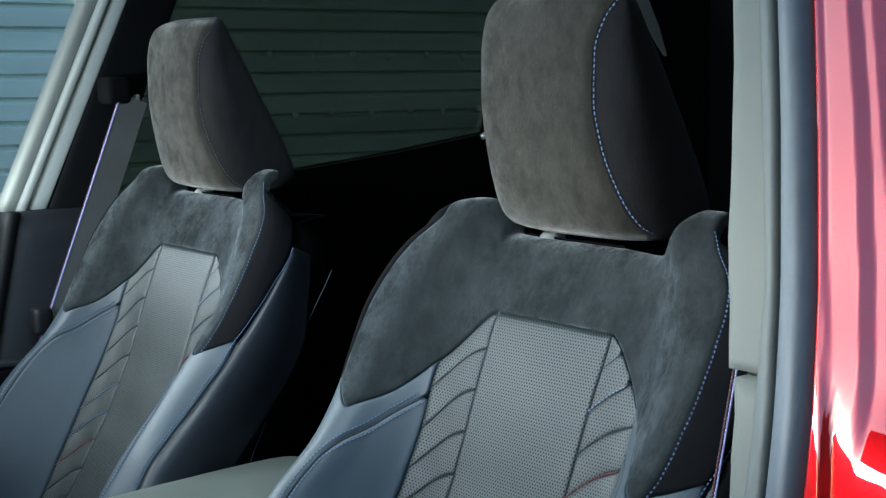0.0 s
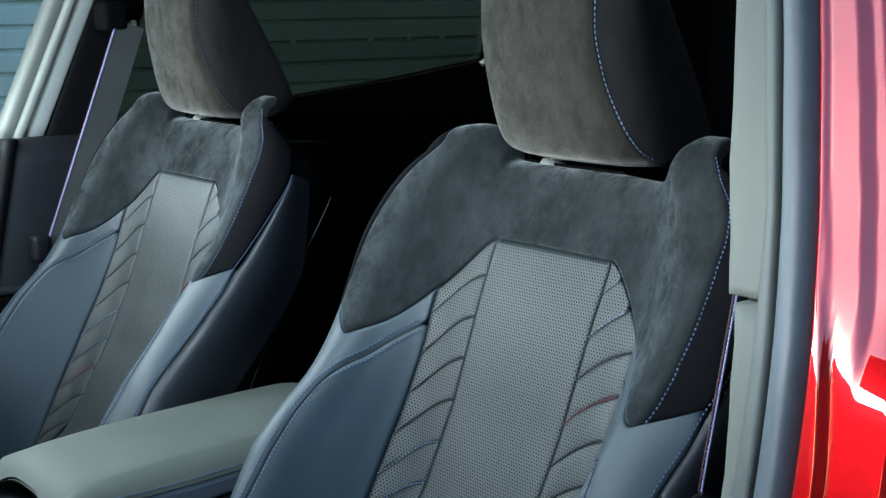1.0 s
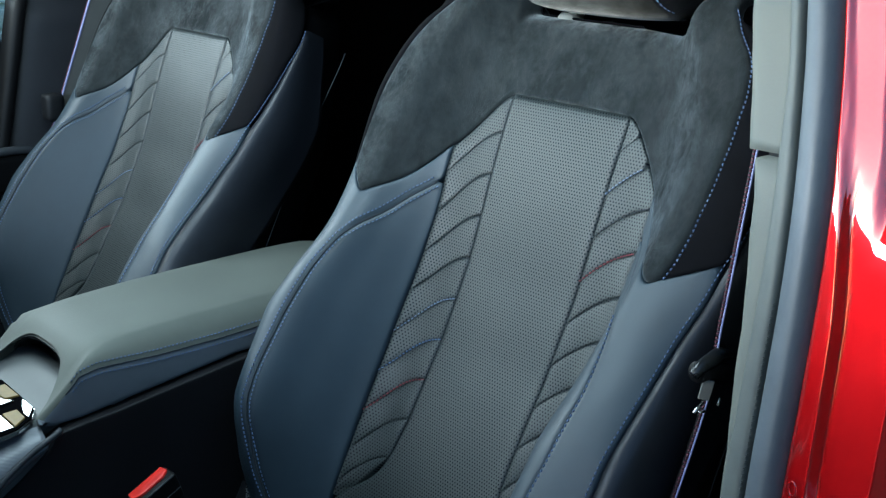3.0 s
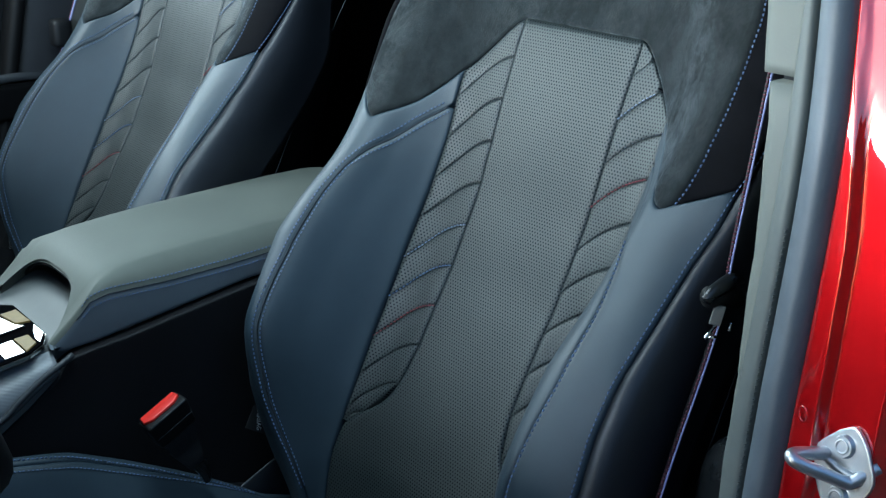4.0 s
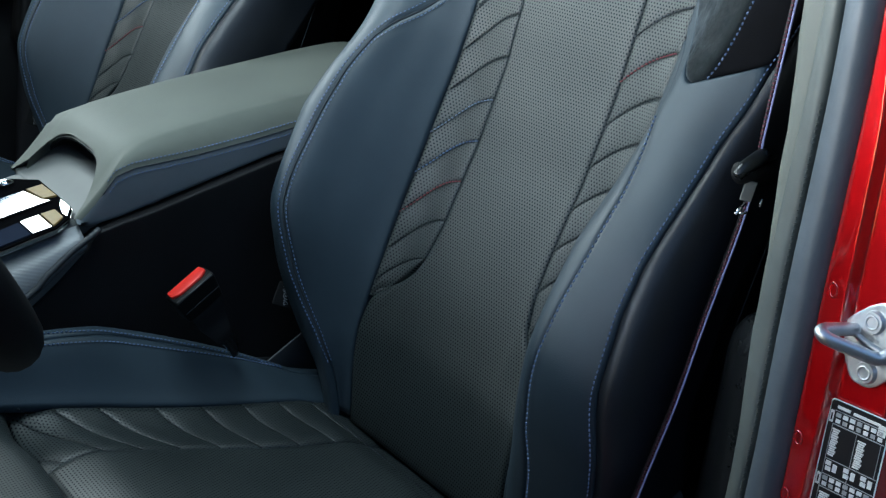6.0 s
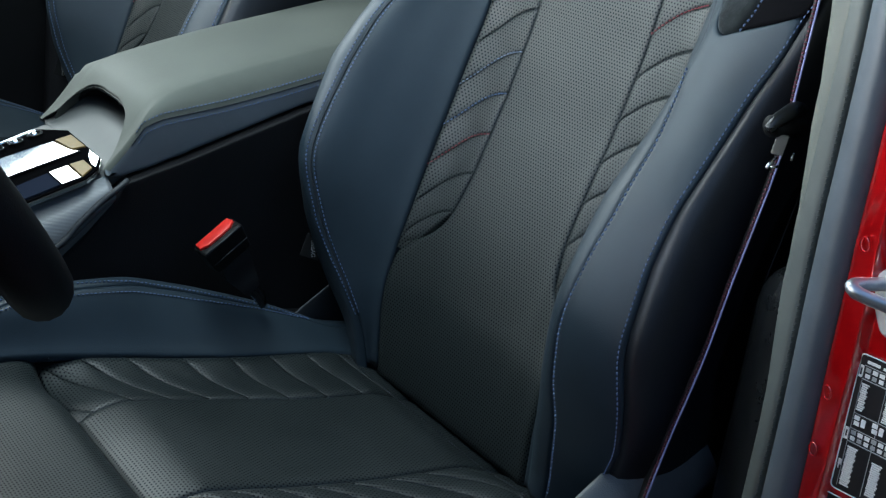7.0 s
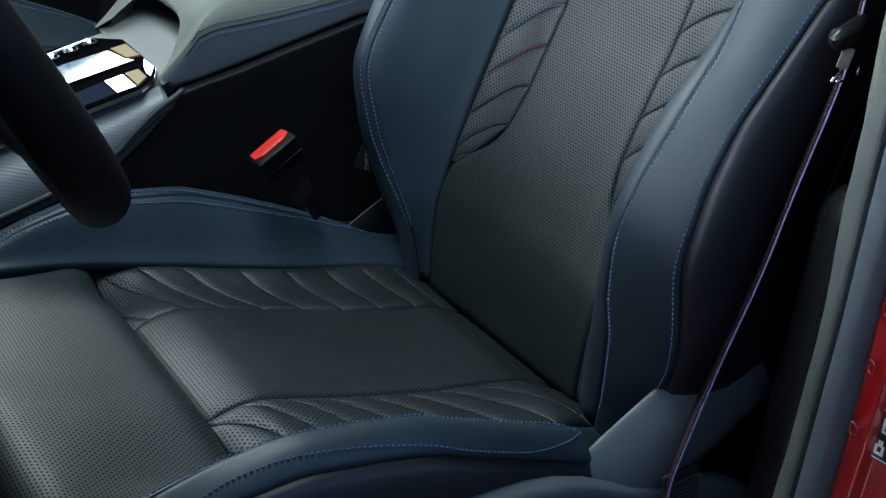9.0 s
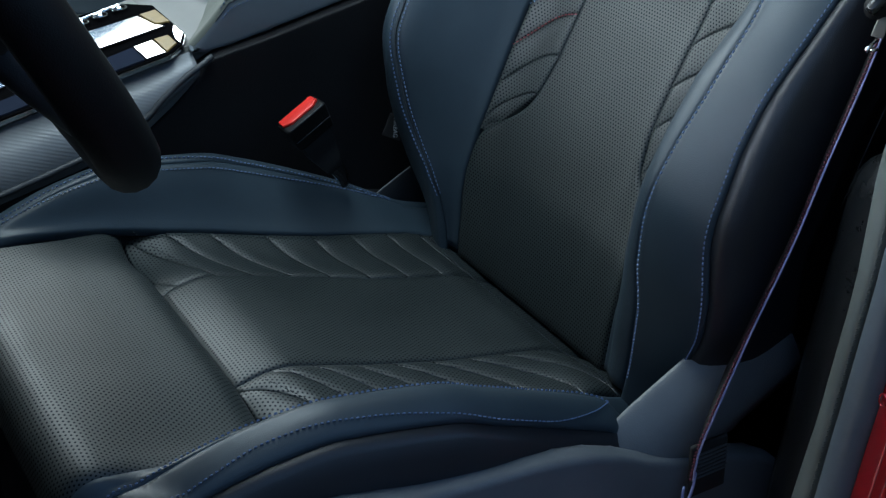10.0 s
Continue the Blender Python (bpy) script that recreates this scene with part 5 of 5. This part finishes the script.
v, f = sweep([[(x0, FY - 0.003, z), (x1, FY - 0.003, z), (x1, FY + 0.01, z), (x0, FY + 0.01, z)] for x0, x1, z in ((1.318, 1.353, 1.445), (1.348, 1.381, 1.389), (1.380, 1.4115, 1.333), (1.405, 1.424, 1.300), (1.4265, 1.433, 1.277))])
tagged(mesh_object("rear_trim", v, f, FARFRAME, None, "pale slanting trim at the rear of the cabin", smooth=False), "", "trim", "", "structure")


# ---- centre console ----
console = thing("centre_console", "black centre console with padded armrest and gloss control panel", "console")
NEAR, FAR = 0.262, 0.478
outline = [(-1.0, 0.255), (0.55, 0.255), (0.55, 0.70), (0.20, 0.760), (-0.02, 0.7510), (-0.039, 0.7480), (-0.117, 0.7345), (-0.166, 0.7255), (-0.20, 0.7212), (-0.226, 0.7170), (-0.232, 0.7140), (-0.24, 0.700), (-0.27, 0.676), (-0.303, 0.654), (-0.36, 0.636), (-0.55, 0.600), (-1.0, 0.57)]
bm = prism_bm(outline, FAR - NEAR - 0.01, 0.003, 3)
move_bm(bm, Matrix.Translation((0, FAR - 0.005, 0)) @ Euler((math.pi / 2, 0, 0)).to_matrix().to_4x4())
part("console_body", bm, CONS, console, "black grained console body", smooth=False)
# thin edge that runs down the console's front
rail = catmull([(-0.226, NEAR + 0.002, 0.7215), (-0.236, NEAR + 0.0005, 0.7160), (-0.256, NEAR, 0.7060), (-0.281, NEAR - 0.001, 0.6895), (-0.302, NEAR - 0.002, 0.6745), (-0.36, NEAR - 0.002, 0.652), (-0.55, NEAR - 0.002, 0.613)], 60)
v, f = tube(rail, 0.0030, 8)
mesh_object("edge_rail", v, f, GREYP, console, "thin grey edge rail")


def top_z(x):
    return float(np.interp(x, [-0.60, -0.42, -0.33, -0.27, -0.235, -0.19], [0.661, 0.693, 0.711, 0.721, 0.7265, 0.733]))


def console_deck():
    """The striped shoulders and the flat deck that carries the control panel."""
    xs = np.linspace(-0.62, -0.240, 90)
    side = lambda x: float(spline([-0.62, -0.36, -0.30, -0.245, -0.185], [0.606, 0.652, 0.672, 0.706, 0.724], x))
    rings = []
    for x in xs:
        z, e = top_z(x), side(x)
        ring = [(x, NEAR + 0.008, e - 0.003), (x, NEAR + 0.0245, z - 0.0065), (x, NEAR + 0.028, z), (x, FAR - 0.028, z), (x, FAR - 0.0245, z - 0.0065), (x, FAR - 0.008, e - 0.003), (x, FAR - 0.01, e - 0.03), (x, NEAR + 0.01, e - 0.03)]
        rings.append(ring)
    return sweep(rings)


mesh_object("deck", *console_deck(), DECK, console, "plain grey deck", smooth=False)
rings = []
for x in np.linspace(-0.2405, -0.155, 24):
    k = min(1.0, max(0.0, (x + 0.2405) / 0.050))
    z = 0.7255 + 0.020 * k * k * (3 - 2 * k) - 0.010 * max(0.0, (x + 0.185) / 0.03)
    rings.append([(x, 0.283, z - 0.014), (x, 0.283, z + 0.004), (x, 0.292, z + 0.0015), (x, 0.310, z), (x, 0.430, z), (x, 0.448, z + 0.0015), (x, 0.457, z + 0.004), (x, 0.457, z - 0.014)])
mesh_object("deck_tongue", *sweep(rings), DECK, console, "grey deck curving up under the lid")
for y0, y1 in ((NEAR + 0.001, NEAR + 0.021), (FAR - 0.001, FAR - 0.021)):
    xs = np.linspace(-0.62, -0.240, 90)
    lowz = lambda x: float(spline([-0.62, -0.36, -0.30, -0.245, -0.185], [0.606, 0.652, 0.672, 0.706, 0.724], x))
    k = 1 if y0 < y1 else -1
    rings = [[(x, y0 - 0.0008 * k, lowz(x) + 0.0012), (x, y1 - 0.0008 * k, top_z(x) - 0.0026), (x, y1 + 0.002 * k, top_z(x) - 0.006), (x, y0 + 0.002 * k, lowz(x) - 0.004)] for x in xs]
    mesh_object("striped_trim", *sweep(rings), STRIPE, console, "grey trim with fine stripes")


def slope_plate(outline, thick, lift, bevel=0.0):
    """A plate that lies on the deck, drawn in x, y."""
    bm = prism_bm(outline, thick, bevel)
    for v in bm.verts:
        v.co.z += top_z(v.co.x) + lift
    return bm


PANEL = [(-0.2340, 0.3435), (-0.2350, 0.3056), (-0.2447, 0.2861), (-0.2628, 0.2745), (-0.56, 0.282), (-0.56, 0.447), (-0.3063, 0.4445), (-0.2554, 0.4345), (-0.2334, 0.4024)]


def inset(outline, d):
    """The outline drawn in by d towards its middle line."""
    c = Vector((-0.40, 0.364))
    return [(x - d * (1 if x > -0.4 else -1), y - d * (1 if y > c.y else -1)) for x, y in outline]


part("panel_frame", slope_plate(PANEL, 0.0045, 0.000, 0.0008), CHROME, console, "bright control panel frame", smooth=False)
panel_top = part("control_panel", slope_plate(inset(PANEL, 0.0011), 0.004, 0.0018, 0.0006), PANELB, console, "black control panel", smooth=False)
part("roller_cover", slope_plate([(-0.2510, 0.3480), (-0.2450, 0.3360), (-0.3107, 0.3396), (-0.50, 0.340), (-0.50, 0.392), (-0.3015, 0.3889), (-0.2565, 0.3836)], 0.003, 0.0050, 0.0008), MIRRORB, panel_top, "mirror-bright sliding cover", smooth=False)
part("cover_end", slope_plate([(-0.2375, 0.3838), (-0.2370, 0.3440), (-0.2492, 0.3496), (-0.2535, 0.3858)], 0.0026, 0.0050, 0.0006), GOLD, panel_top, "bronze end piece", smooth=False)
for nm, pts, mat, lab in (("tray_tile", [(-0.2860, 0.3155), (-0.2858, 0.2800), (-0.50, 0.287), (-0.50, 0.3140)], BLUEG, "dark blue glossy tray tile"), ("tray_tile", [(-0.2655, 0.2780), (-0.2655, 0.3157), (-0.2842, 0.3165), (-0.2842, 0.2795)], MIRRORB, "mirror-bright tray tile"),
                          ("tray_end", [(-0.2500, 0.3144), (-0.2635, 0.3165), (-0.2640, 0.2795), (-0.2506, 0.2900)], GOLD, "bronze tray end"), ("tray_edge", [(-0.2372, 0.3340), (-0.2372, 0.3060), (-0.2475, 0.2880), (-0.2482, 0.3000), (-0.2440, 0.3180)], CHROME, "bright curved tray edge")):
    part(nm, slope_plate(pts, 0.0022, 0.0052, 0.0005), mat, panel_top, lab, smooth=False)
for k in range(4):
    x = -0.2640 - 0.0205 * k
    bm = bmesh.new()
    bmesh.ops.create_uvsphere(bm, u_segments=14, v_segments=8, radius=0.0075)
    bmesh.ops.scale(bm, vec=(1.15, 0.8, 0.6), verts=bm.verts)
    part("toggle", move_bm(bm, Matrix.Translation((x, 0.416 - 0.0015 * k, top_z(x) + 0.008))), CHROME, panel_top, "bright rounded toggle")
part("toggle_strip", slope_plate([(-0.258, 0.426), (-0.50, 0.428), (-0.50, 0.433), (-0.262, 0.431)], 0.003, 0.0052, 0.001), CHROME, panel_top, "thin bright strip", smooth=False)

# armrest: padded lid with an arched front
armrest = thing("armrest", "padded grey leather armrest lid with blue double stitching", "armrest")


def arm_top(x):
    return float(spline([-0.243, -0.224, -0.207, -0.194, -0.184, -0.168, -0.15, 0.0, 0.13, 0.165, 0.172], [0.731, 0.7465, 0.7625, 0.7760, 0.7835, 0.7885, 0.7915, 0.803, 0.808, 0.802, 0.790], x))


def arm_mesh():
    """The lid as a shell: upright sides, a flat top, and a sloping front cut out by an arch over the hollow."""
    near, far = 0.276, 0.464
    rings = []
    for x0 in np.concatenate([np.linspace(-0.243, -0.20, 16), np.linspace(-0.19, 0.13, 34), np.linspace(0.14, 0.172, 8)]):
        ring = []
        sec = [(near + 0.004, "l", 0.0), (near + 0.0006, "l", 0.0015), (near, "l", 0.005), (near, "e", -0.007), (near, "e", -0.003), (near + 0.0005, "e", 0.0), (near + 0.002, "e", 0.005), (near + 0.007, "e", 0.012), (near + 0.016, "t", -0.0032), (near + 0.022, "t", -0.0018), (near + 0.030, "t", -0.0008), (near + 0.04, "t", -0.0003), (near + 0.05, "t", 0.0), (near + 0.062, "t", 0.0002),
               (CL - 0.02, "t", 0.0005), (CL, "t", 0.0005), (CL + 0.02, "t", 0.0005), (far - 0.062, "t", 0.0002), (far - 0.05, "t", 0.0), (far - 0.04, "t", -0.0003), (far - 0.030, "t", -0.0008), (far - 0.022, "t", -0.0018), (far - 0.016, "t", -0.0032), (far - 0.007, "e", 0.012), (far - 0.002, "e", 0.005), (far, "e", -0.003), (far, "l", 0.005), (far - 0.001, "l", 0.0015), (far - 0.005, "l", 0.0),
               (far - 0.013, "l", 0.0), (far - 0.016, "u", 0.0), (far - 0.022, "u", 0.0), (far - 0.03, "u", 0.0), (far - 0.04, "u", 0.0), (far - 0.05, "u", 0.0), (far - 0.062, "u", 0.0), (CL + 0.02, "u", 0.0), (CL, "u", 0.0), (CL - 0.02, "u", 0.0),
               (near + 0.062, "u", 0.0), (near + 0.05, "u", 0.0), (near + 0.04, "u", 0.0), (near + 0.03, "u", 0.0), (near + 0.022, "u", 0.0), (near + 0.016, "u", 0.0), (near + 0.013, "l", 0.0)]
        for y, kind, dz in sec:
            q = min(1.0, abs(y - CL) / 0.0850)
            lip = 0.731 + 0.0425 * (1 - q ** 4.0)
            front = float(np.interp(lip, [0.731, 0.7465, 0.7625, 0.776, 0.7835], [-0.243, -0.224, -0.207, -0.194, -0.184]))
            x = front + (x0 + 0.243) * (0.172 - front) / (0.172 + 0.243)
            low = float(np.interp(x, [-0.246, -0.238, -0.23, -0.20, -0.132, -0.032, 0.2], [0.729, 0.7235, 0.7200, 0.7225, 0.7340, 0.7515, 0.766]))
            top = arm_top(x)
            edge = min(top - 0.006, float(np.interp(x, [-0.243, -0.226, -0.203, -0.180, -0.117, -0.055, 0.0, 0.172], [0.729, 0.742, 0.7640, 0.7685, 0.7685, 0.7715, 0.776, 0.786])))
            roof = top - 0.003 - 0.011 * min(1.0, (x - front) / 0.03)
            z = {"l": low + dz, "e": min(edge + dz, top - 0.001), "t": top + dz, "u": roof}[kind]
            ring.append((x, y, max(z, low)))
        rings.append(ring)
    return np.array(rings)


AD = arm_mesh()
mesh_object("lid", *sweep(AD[:, 5:], closed=False), ARM, armrest, "smooth grey leather lid")
mesh_object("side_panel", *sweep(AD[:, :6], closed=False), ARMSIDE, armrest, "dark blue leather side")
for p, n in ((AD[12:54, 6] + np.array([0, 0.0, 0.0002]), (0, -0.85, 0.52)), (AD[12:54, 5] + np.array([0, -0.0004, -0.0052]), (0, -0.98, 0.2))):
    n = np.tile(np.array(n), (len(p), 1))
    threads("stitching", p + n * 0.0006, n, THREAD, armrest, "blue thread", pitch=0.0042, thick=0.0008)
p = AD[10:54, 5] + np.array([0, -0.0002, 0.0])
v, f = tube(p, 0.0007, 6)
mesh_object("seam", v, f, THREADK, armrest, "dark seam between the stitch rows")
part("hollow_back", box_bm((-0.152, 0.2880, 0.728), (-0.148, 0.4520, 0.7755)), BLACKP, armrest, "black inside of the hollow under the lid", smooth=False)
arc = [(-0.203 + 0.010 * (1 - abs(q) ** 2), CL + 0.0815 * q, 0.7440 + 0.0245 * (1 - abs(q) ** 4)) for q in np.linspace(-1, 1, 33)]
v, f = tube(arc, 0.0022, 8)
mesh_object("hollow_lip", v, f, GLOSSB, armrest, "gloss black lip of the hollow")

# ---- buckle ----
buckle = thing("belt_buckle", "black seat belt buckle with red release button", "belt buckle")
up = Vector((-0.43, -0.06, 0.90)).normalized()
acr = Vector((0.93, 0.10, 0.30))
acr = (acr - up * acr.dot(up)).normalized()
fwd = acr.cross(up)
bc = Vector((-0.170, 0.194, 0.671))
bframe = Matrix(((fwd.x, acr.x, up.x, bc.x), (fwd.y, acr.y, up.y, bc.y), (fwd.z, acr.z, up.z, bc.z), (0, 0, 0, 1)))
bm = box_bm((-0.0095, -0.0235, -0.024), (0.0125, 0.0235, 0.005), 0.0035, 3)
for v in bm.verts:
    k = min(1.0, max(0.0, -v.co.z / 0.024))
    v.co.y *= 1 - 0.12 * k
    v.co.x *= 1 - 0.15 * k
part("housing", move_bm(bm, bframe), BLACKP, buckle, "black buckle housing")
bm = prism_bm([(-0.008, -0.020), (0.002, -0.021), (0.0065, -0.013), (0.0065, 0.013), (0.002, 0.021), (-0.008, 0.020)], 0.0075, 0.0012)
part("release_button", move_bm(bm, bframe), BUTTON, buckle, "bright red release button")
for x, z, r in ((0.0118, 0.0046, 0.0008), (0.0118, -0.0105, 0.0004)):
    v, f = tube([tuple(bframe @ Vector((x + 0.0012, -0.0205, z))), tuple(bframe @ Vector((x + 0.0012, 0.0205, z)))], r, 8)
    mesh_object("housing_edge", v, f, GREYP, buckle, "grey edge of the housing")
rings = []
for t in np.linspace(0, 1, 14):
    half = 0.0165 - 0.0085 * max(0.0, (t - 0.35) / 0.65)
    z, x = -0.022 - 0.046 * t, 0.003 + 0.001 * math.sin(9 * t)
    rings.append([tuple(bframe @ Vector((x + dx, y, z))) for dx, y in ((0.0035, -half), (0.0040, 0.0), (0.0035, half), (-0.0035, half), (-0.0040, 0.0), (-0.0035, -half))])
mesh_object("stalk", *sweep(rings), WEB, buckle, "black woven stalk", smooth=False)
rings = []
for t in np.linspace(0, 1, 10):
    half = 0.0085 - 0.0045 * t
    rings.append([tuple(bframe @ Vector((dx + 0.004 * t, y + 0.003 * math.sin(3 * t), -0.064 - 0.026 * t))) for dx, y in ((0.0048, -half), (0.0062, 0.0), (0.0048, half), (-0.003, half), (-0.003, -half))])
mesh_object("anchor", *sweep(rings), GLOSSB, buckle, "glossy dark sleeve on the stalk")


# ---- seat belts ----
def belt(name, pts, wide, label, out, reds, cord=1.0, cloth=WEB):
    """Thin webbing whose near edge carries a red and a lilac cord."""
    b = thing(name, label, "seat belt")
    c = catmull(pts, 80)
    out = np.asarray(out, float) / np.linalg.norm(out)
    tan = np.gradient(c, axis=0)
    tan /= np.linalg.norm(tan, axis=1)[:, None]
    w = out - tan * (tan @ out)[:, None]
    w /= np.linalg.norm(w, axis=1)[:, None]
    n = np.cross(tan, w)
    rings = [[c[i] - n[i] * 0.0010, c[i] + n[i] * 0.0010, c[i] + w[i] * wide + n[i] * 0.0010, c[i] + w[i] * wide - n[i] * 0.0010] for i in range(len(c))]
    mesh_object("webbing", *sweep(rings), cloth, b, "dark woven webbing", smooth=False)
    v, f = tube(c - w * 0.0008 + n * 0.0009, 0.0009 * cord, 6)
    mesh_object("edge_cord", v, f, WEBBLUE, b, "lilac edge cord")
    threads("edge_thread", c - w * 0.0010 - n * 0.0009, -w * 0.75 - n * 0.65, reds, b, "red edge thread", pitch=0.0030, length=0.0023, thick=0.0012 * cord)
    return b


dbelt = belt("seat_belt", [(0.112, -0.300, 1.42), (0.110, -0.298, 1.25), (0.104, -0.294, 1.10), (0.098, -0.290, 1.059), (0.077, -0.290, 0.968), (0.063, -0.290, 0.908), (0.0505, -0.290, 0.8530), (0.0137, -0.290, 0.768), (-0.0084, -0.290, 0.7145), (-0.0373, -0.290, 0.6575), (-0.0545, -0.290, 0.6205), (-0.0698, -0.290, 0.586), (-0.0808, -0.290, 0.559), (-0.0845, -0.290, 0.534)], 0.046, "black driver belt with red and lilac edge stitching", (0.75, 0.65, 0.1), WEBRED)
# guide, tongue and end of the driver's belt
guide = catmull([(0.034, -0.294, 0.8795), (0.040, -0.295, 0.8850), (0.050, -0.295, 0.8880), (0.062, -0.292, 0.8890), (0.080, -0.285, 0.8830)], 24)
v, f = tube(guide, [0.0025 + 0.0032 * math.sin(math.pi * min(1.0, 0.15 + 0.85 * k / 23)) for k in range(24)], 12)
mesh_object("belt_stop", v, f, FOOT, dbelt, "dark rounded belt guide")
v, f = tube([(0.042, -0.290, 0.8800), (0.056, -0.288, 0.8770), (0.075, -0.284, 0.8700)], 0.008, 12)
mesh_object("guide_body", v, f, BLACKP, dbelt, "black belt guide body")
part("tongue_plate", move_bm(box_bm((-0.0042, -0.0012, -0.0075), (0.0042, 0.0012, 0.0075), 0.0006, 2), pose(0.0470, -0.294, 0.8665, 0, 14, -36)), GREYB, dbelt, "grey belt tongue plate")
for a, b_, lab in (((0.0420, -0.296, 0.8590), (0.0310, -0.298, 0.8540), "bright tongue arm"), ((0.0385, -0.296, 0.8520), (0.0450, -0.295, 0.8512), "bright tongue arm"), ((0.0630, -0.292, 0.8560), (0.0600, -0.293, 0.8510), "bright tongue arm")):
    v, f = tube([a, b_], 0.0013, 8)
    mesh_object("tongue_arm", v, f, CHROME, dbelt, lab)
for k in range(7):
    part("end_stitching", box_bm((-0.080, -0.291, 0.5545 - 0.0035 * k), (-0.052, -0.289, 0.5560 - 0.0035 * k), 0.0004, 1), GREYP, dbelt, "row of dark stitching on the belt end", smooth=False)
part("belt_anchor", box_bm((-0.084, -0.288, 0.515), (-0.050, -0.284, 0.562), 0.0015, 2), WEB, dbelt, "black stitched belt end")
v, f = tube(catmull([(-0.0820, -0.291, 0.541), (-0.0850, -0.292, 0.528), (-0.0900, -0.293, 0.520), (-0.0950, -0.293, 0.524), (-0.0935, -0.292, 0.533)], 20), 0.0011, 8)
mesh_object("edge_loop", v, f, WEBBLUE, dbelt, "lilac loop at the belt's end")
# black webbing coloured grey here, for the light that falls on it
pbelt = belt("seat_belt", [(0.217, 1.05, 1.222), (0.185, 1.05, 1.139), (0.1445, 1.05, 1.036), (0.088, 1.05, 0.893), (0.03, 1.05, 0.745), (-0.03, 1.05, 0.60)], 0.046, "passenger belt in a lit grey tone with red and lilac edge stitching", (1.0, 0.12, 0.0), WEBPINK, 1.9, GREYB)
part("belt_guide", box_bm((0.194, 1.045, 1.205), (0.232, 1.092, 1.246), 0.010, 3), CLOTH, pbelt, "black upper belt guide")
part("guide_bolt", box_bm((0.248, 1.07, 1.209), (0.256, 1.082, 1.219), 0.003, 2), FARTRIM, pbelt, "pale guide bolt")
part("belt_stop", box_bm((0.062, 1.03, 0.872), (0.090, 1.06, 0.912), 0.008, 3), DARK, pbelt, "black belt stop")

# ---- steering wheel ----
wheel = thing("steering_wheel", "black leather steering wheel", "steering wheel")
WT = radians(25)
wc = np.array([-0.480, 0.0, 0.936])
wu = np.array([-math.sin(WT), 0, math.cos(WT)])
wy = np.array([0, 1.0, 0])
wn_ = np.array([math.cos(WT), 0, math.sin(WT)])
ring = []
for a in np.linspace(0, 2 * math.pi, 96, endpoint=False):
    c, s = math.cos(a), math.sin(a)
    if s < 0:  # flattened foot of the wheel
        c, s = math.copysign(abs(c) ** 0.9, c), -abs(s) ** 0.9
    ring.append(wc + 0.175 * (c * wy + s * wu * (0.97 if s > 0 else 0.93)))
v, f = tube(ring, 0.021, 16, close=True)
mesh_object("rim", v, f, WHEEL, wheel, "thick black leather rim")
bm = bmesh.new()
bmesh.ops.create_uvsphere(bm, u_segments=24, v_segments=14, radius=0.07)
wm = Matrix(((wn_[0], wy[0], wu[0], wc[0]), (wn_[1], wy[1], wu[1], wc[1]), (wn_[2], wy[2], wu[2], wc[2]), (0, 0, 0, 1)))
bmesh.ops.scale(bm, vec=(0.45, 1.0, 0.95), verts=bm.verts)
part("hub", move_bm(bm, wm @ Matrix.Translation((-0.02, 0, 0))), DARK, wheel, "black airbag hub")
for a in (0, 180, 270):
    d = math.cos(radians(a)) * wy + math.sin(radians(a)) * wu
    v, f = tube([wc + d * 0.05 - wn_ * 0.02, wc + d * 0.11 - wn_ * 0.012, wc + d * 0.165], [0.022, 0.016, 0.013], 12)
    mesh_object("spoke", v, f, GREYP, wheel, "dark grey spoke")
bm = bmesh.new()
bmesh.ops.create_cone(bm, cap_ends=True, segments=20, radius1=0.013, radius2=0.012, depth=0.012)
part("red_button", move_bm(bm, wm @ Matrix.Translation((0.006, 0.085, -0.075)) @ Euler((0, math.pi / 2, 0)).to_matrix().to_4x4()), BUTTON, wheel, "red round wheel button")
v, f = tube([wc - wn_ * 0.03, wc - wn_ * 0.16, wc - wn_ * 0.45], [0.05, 0.055, 0.06], 16)
mesh_object("column", v, f, DARK, wheel, "black column shroud")
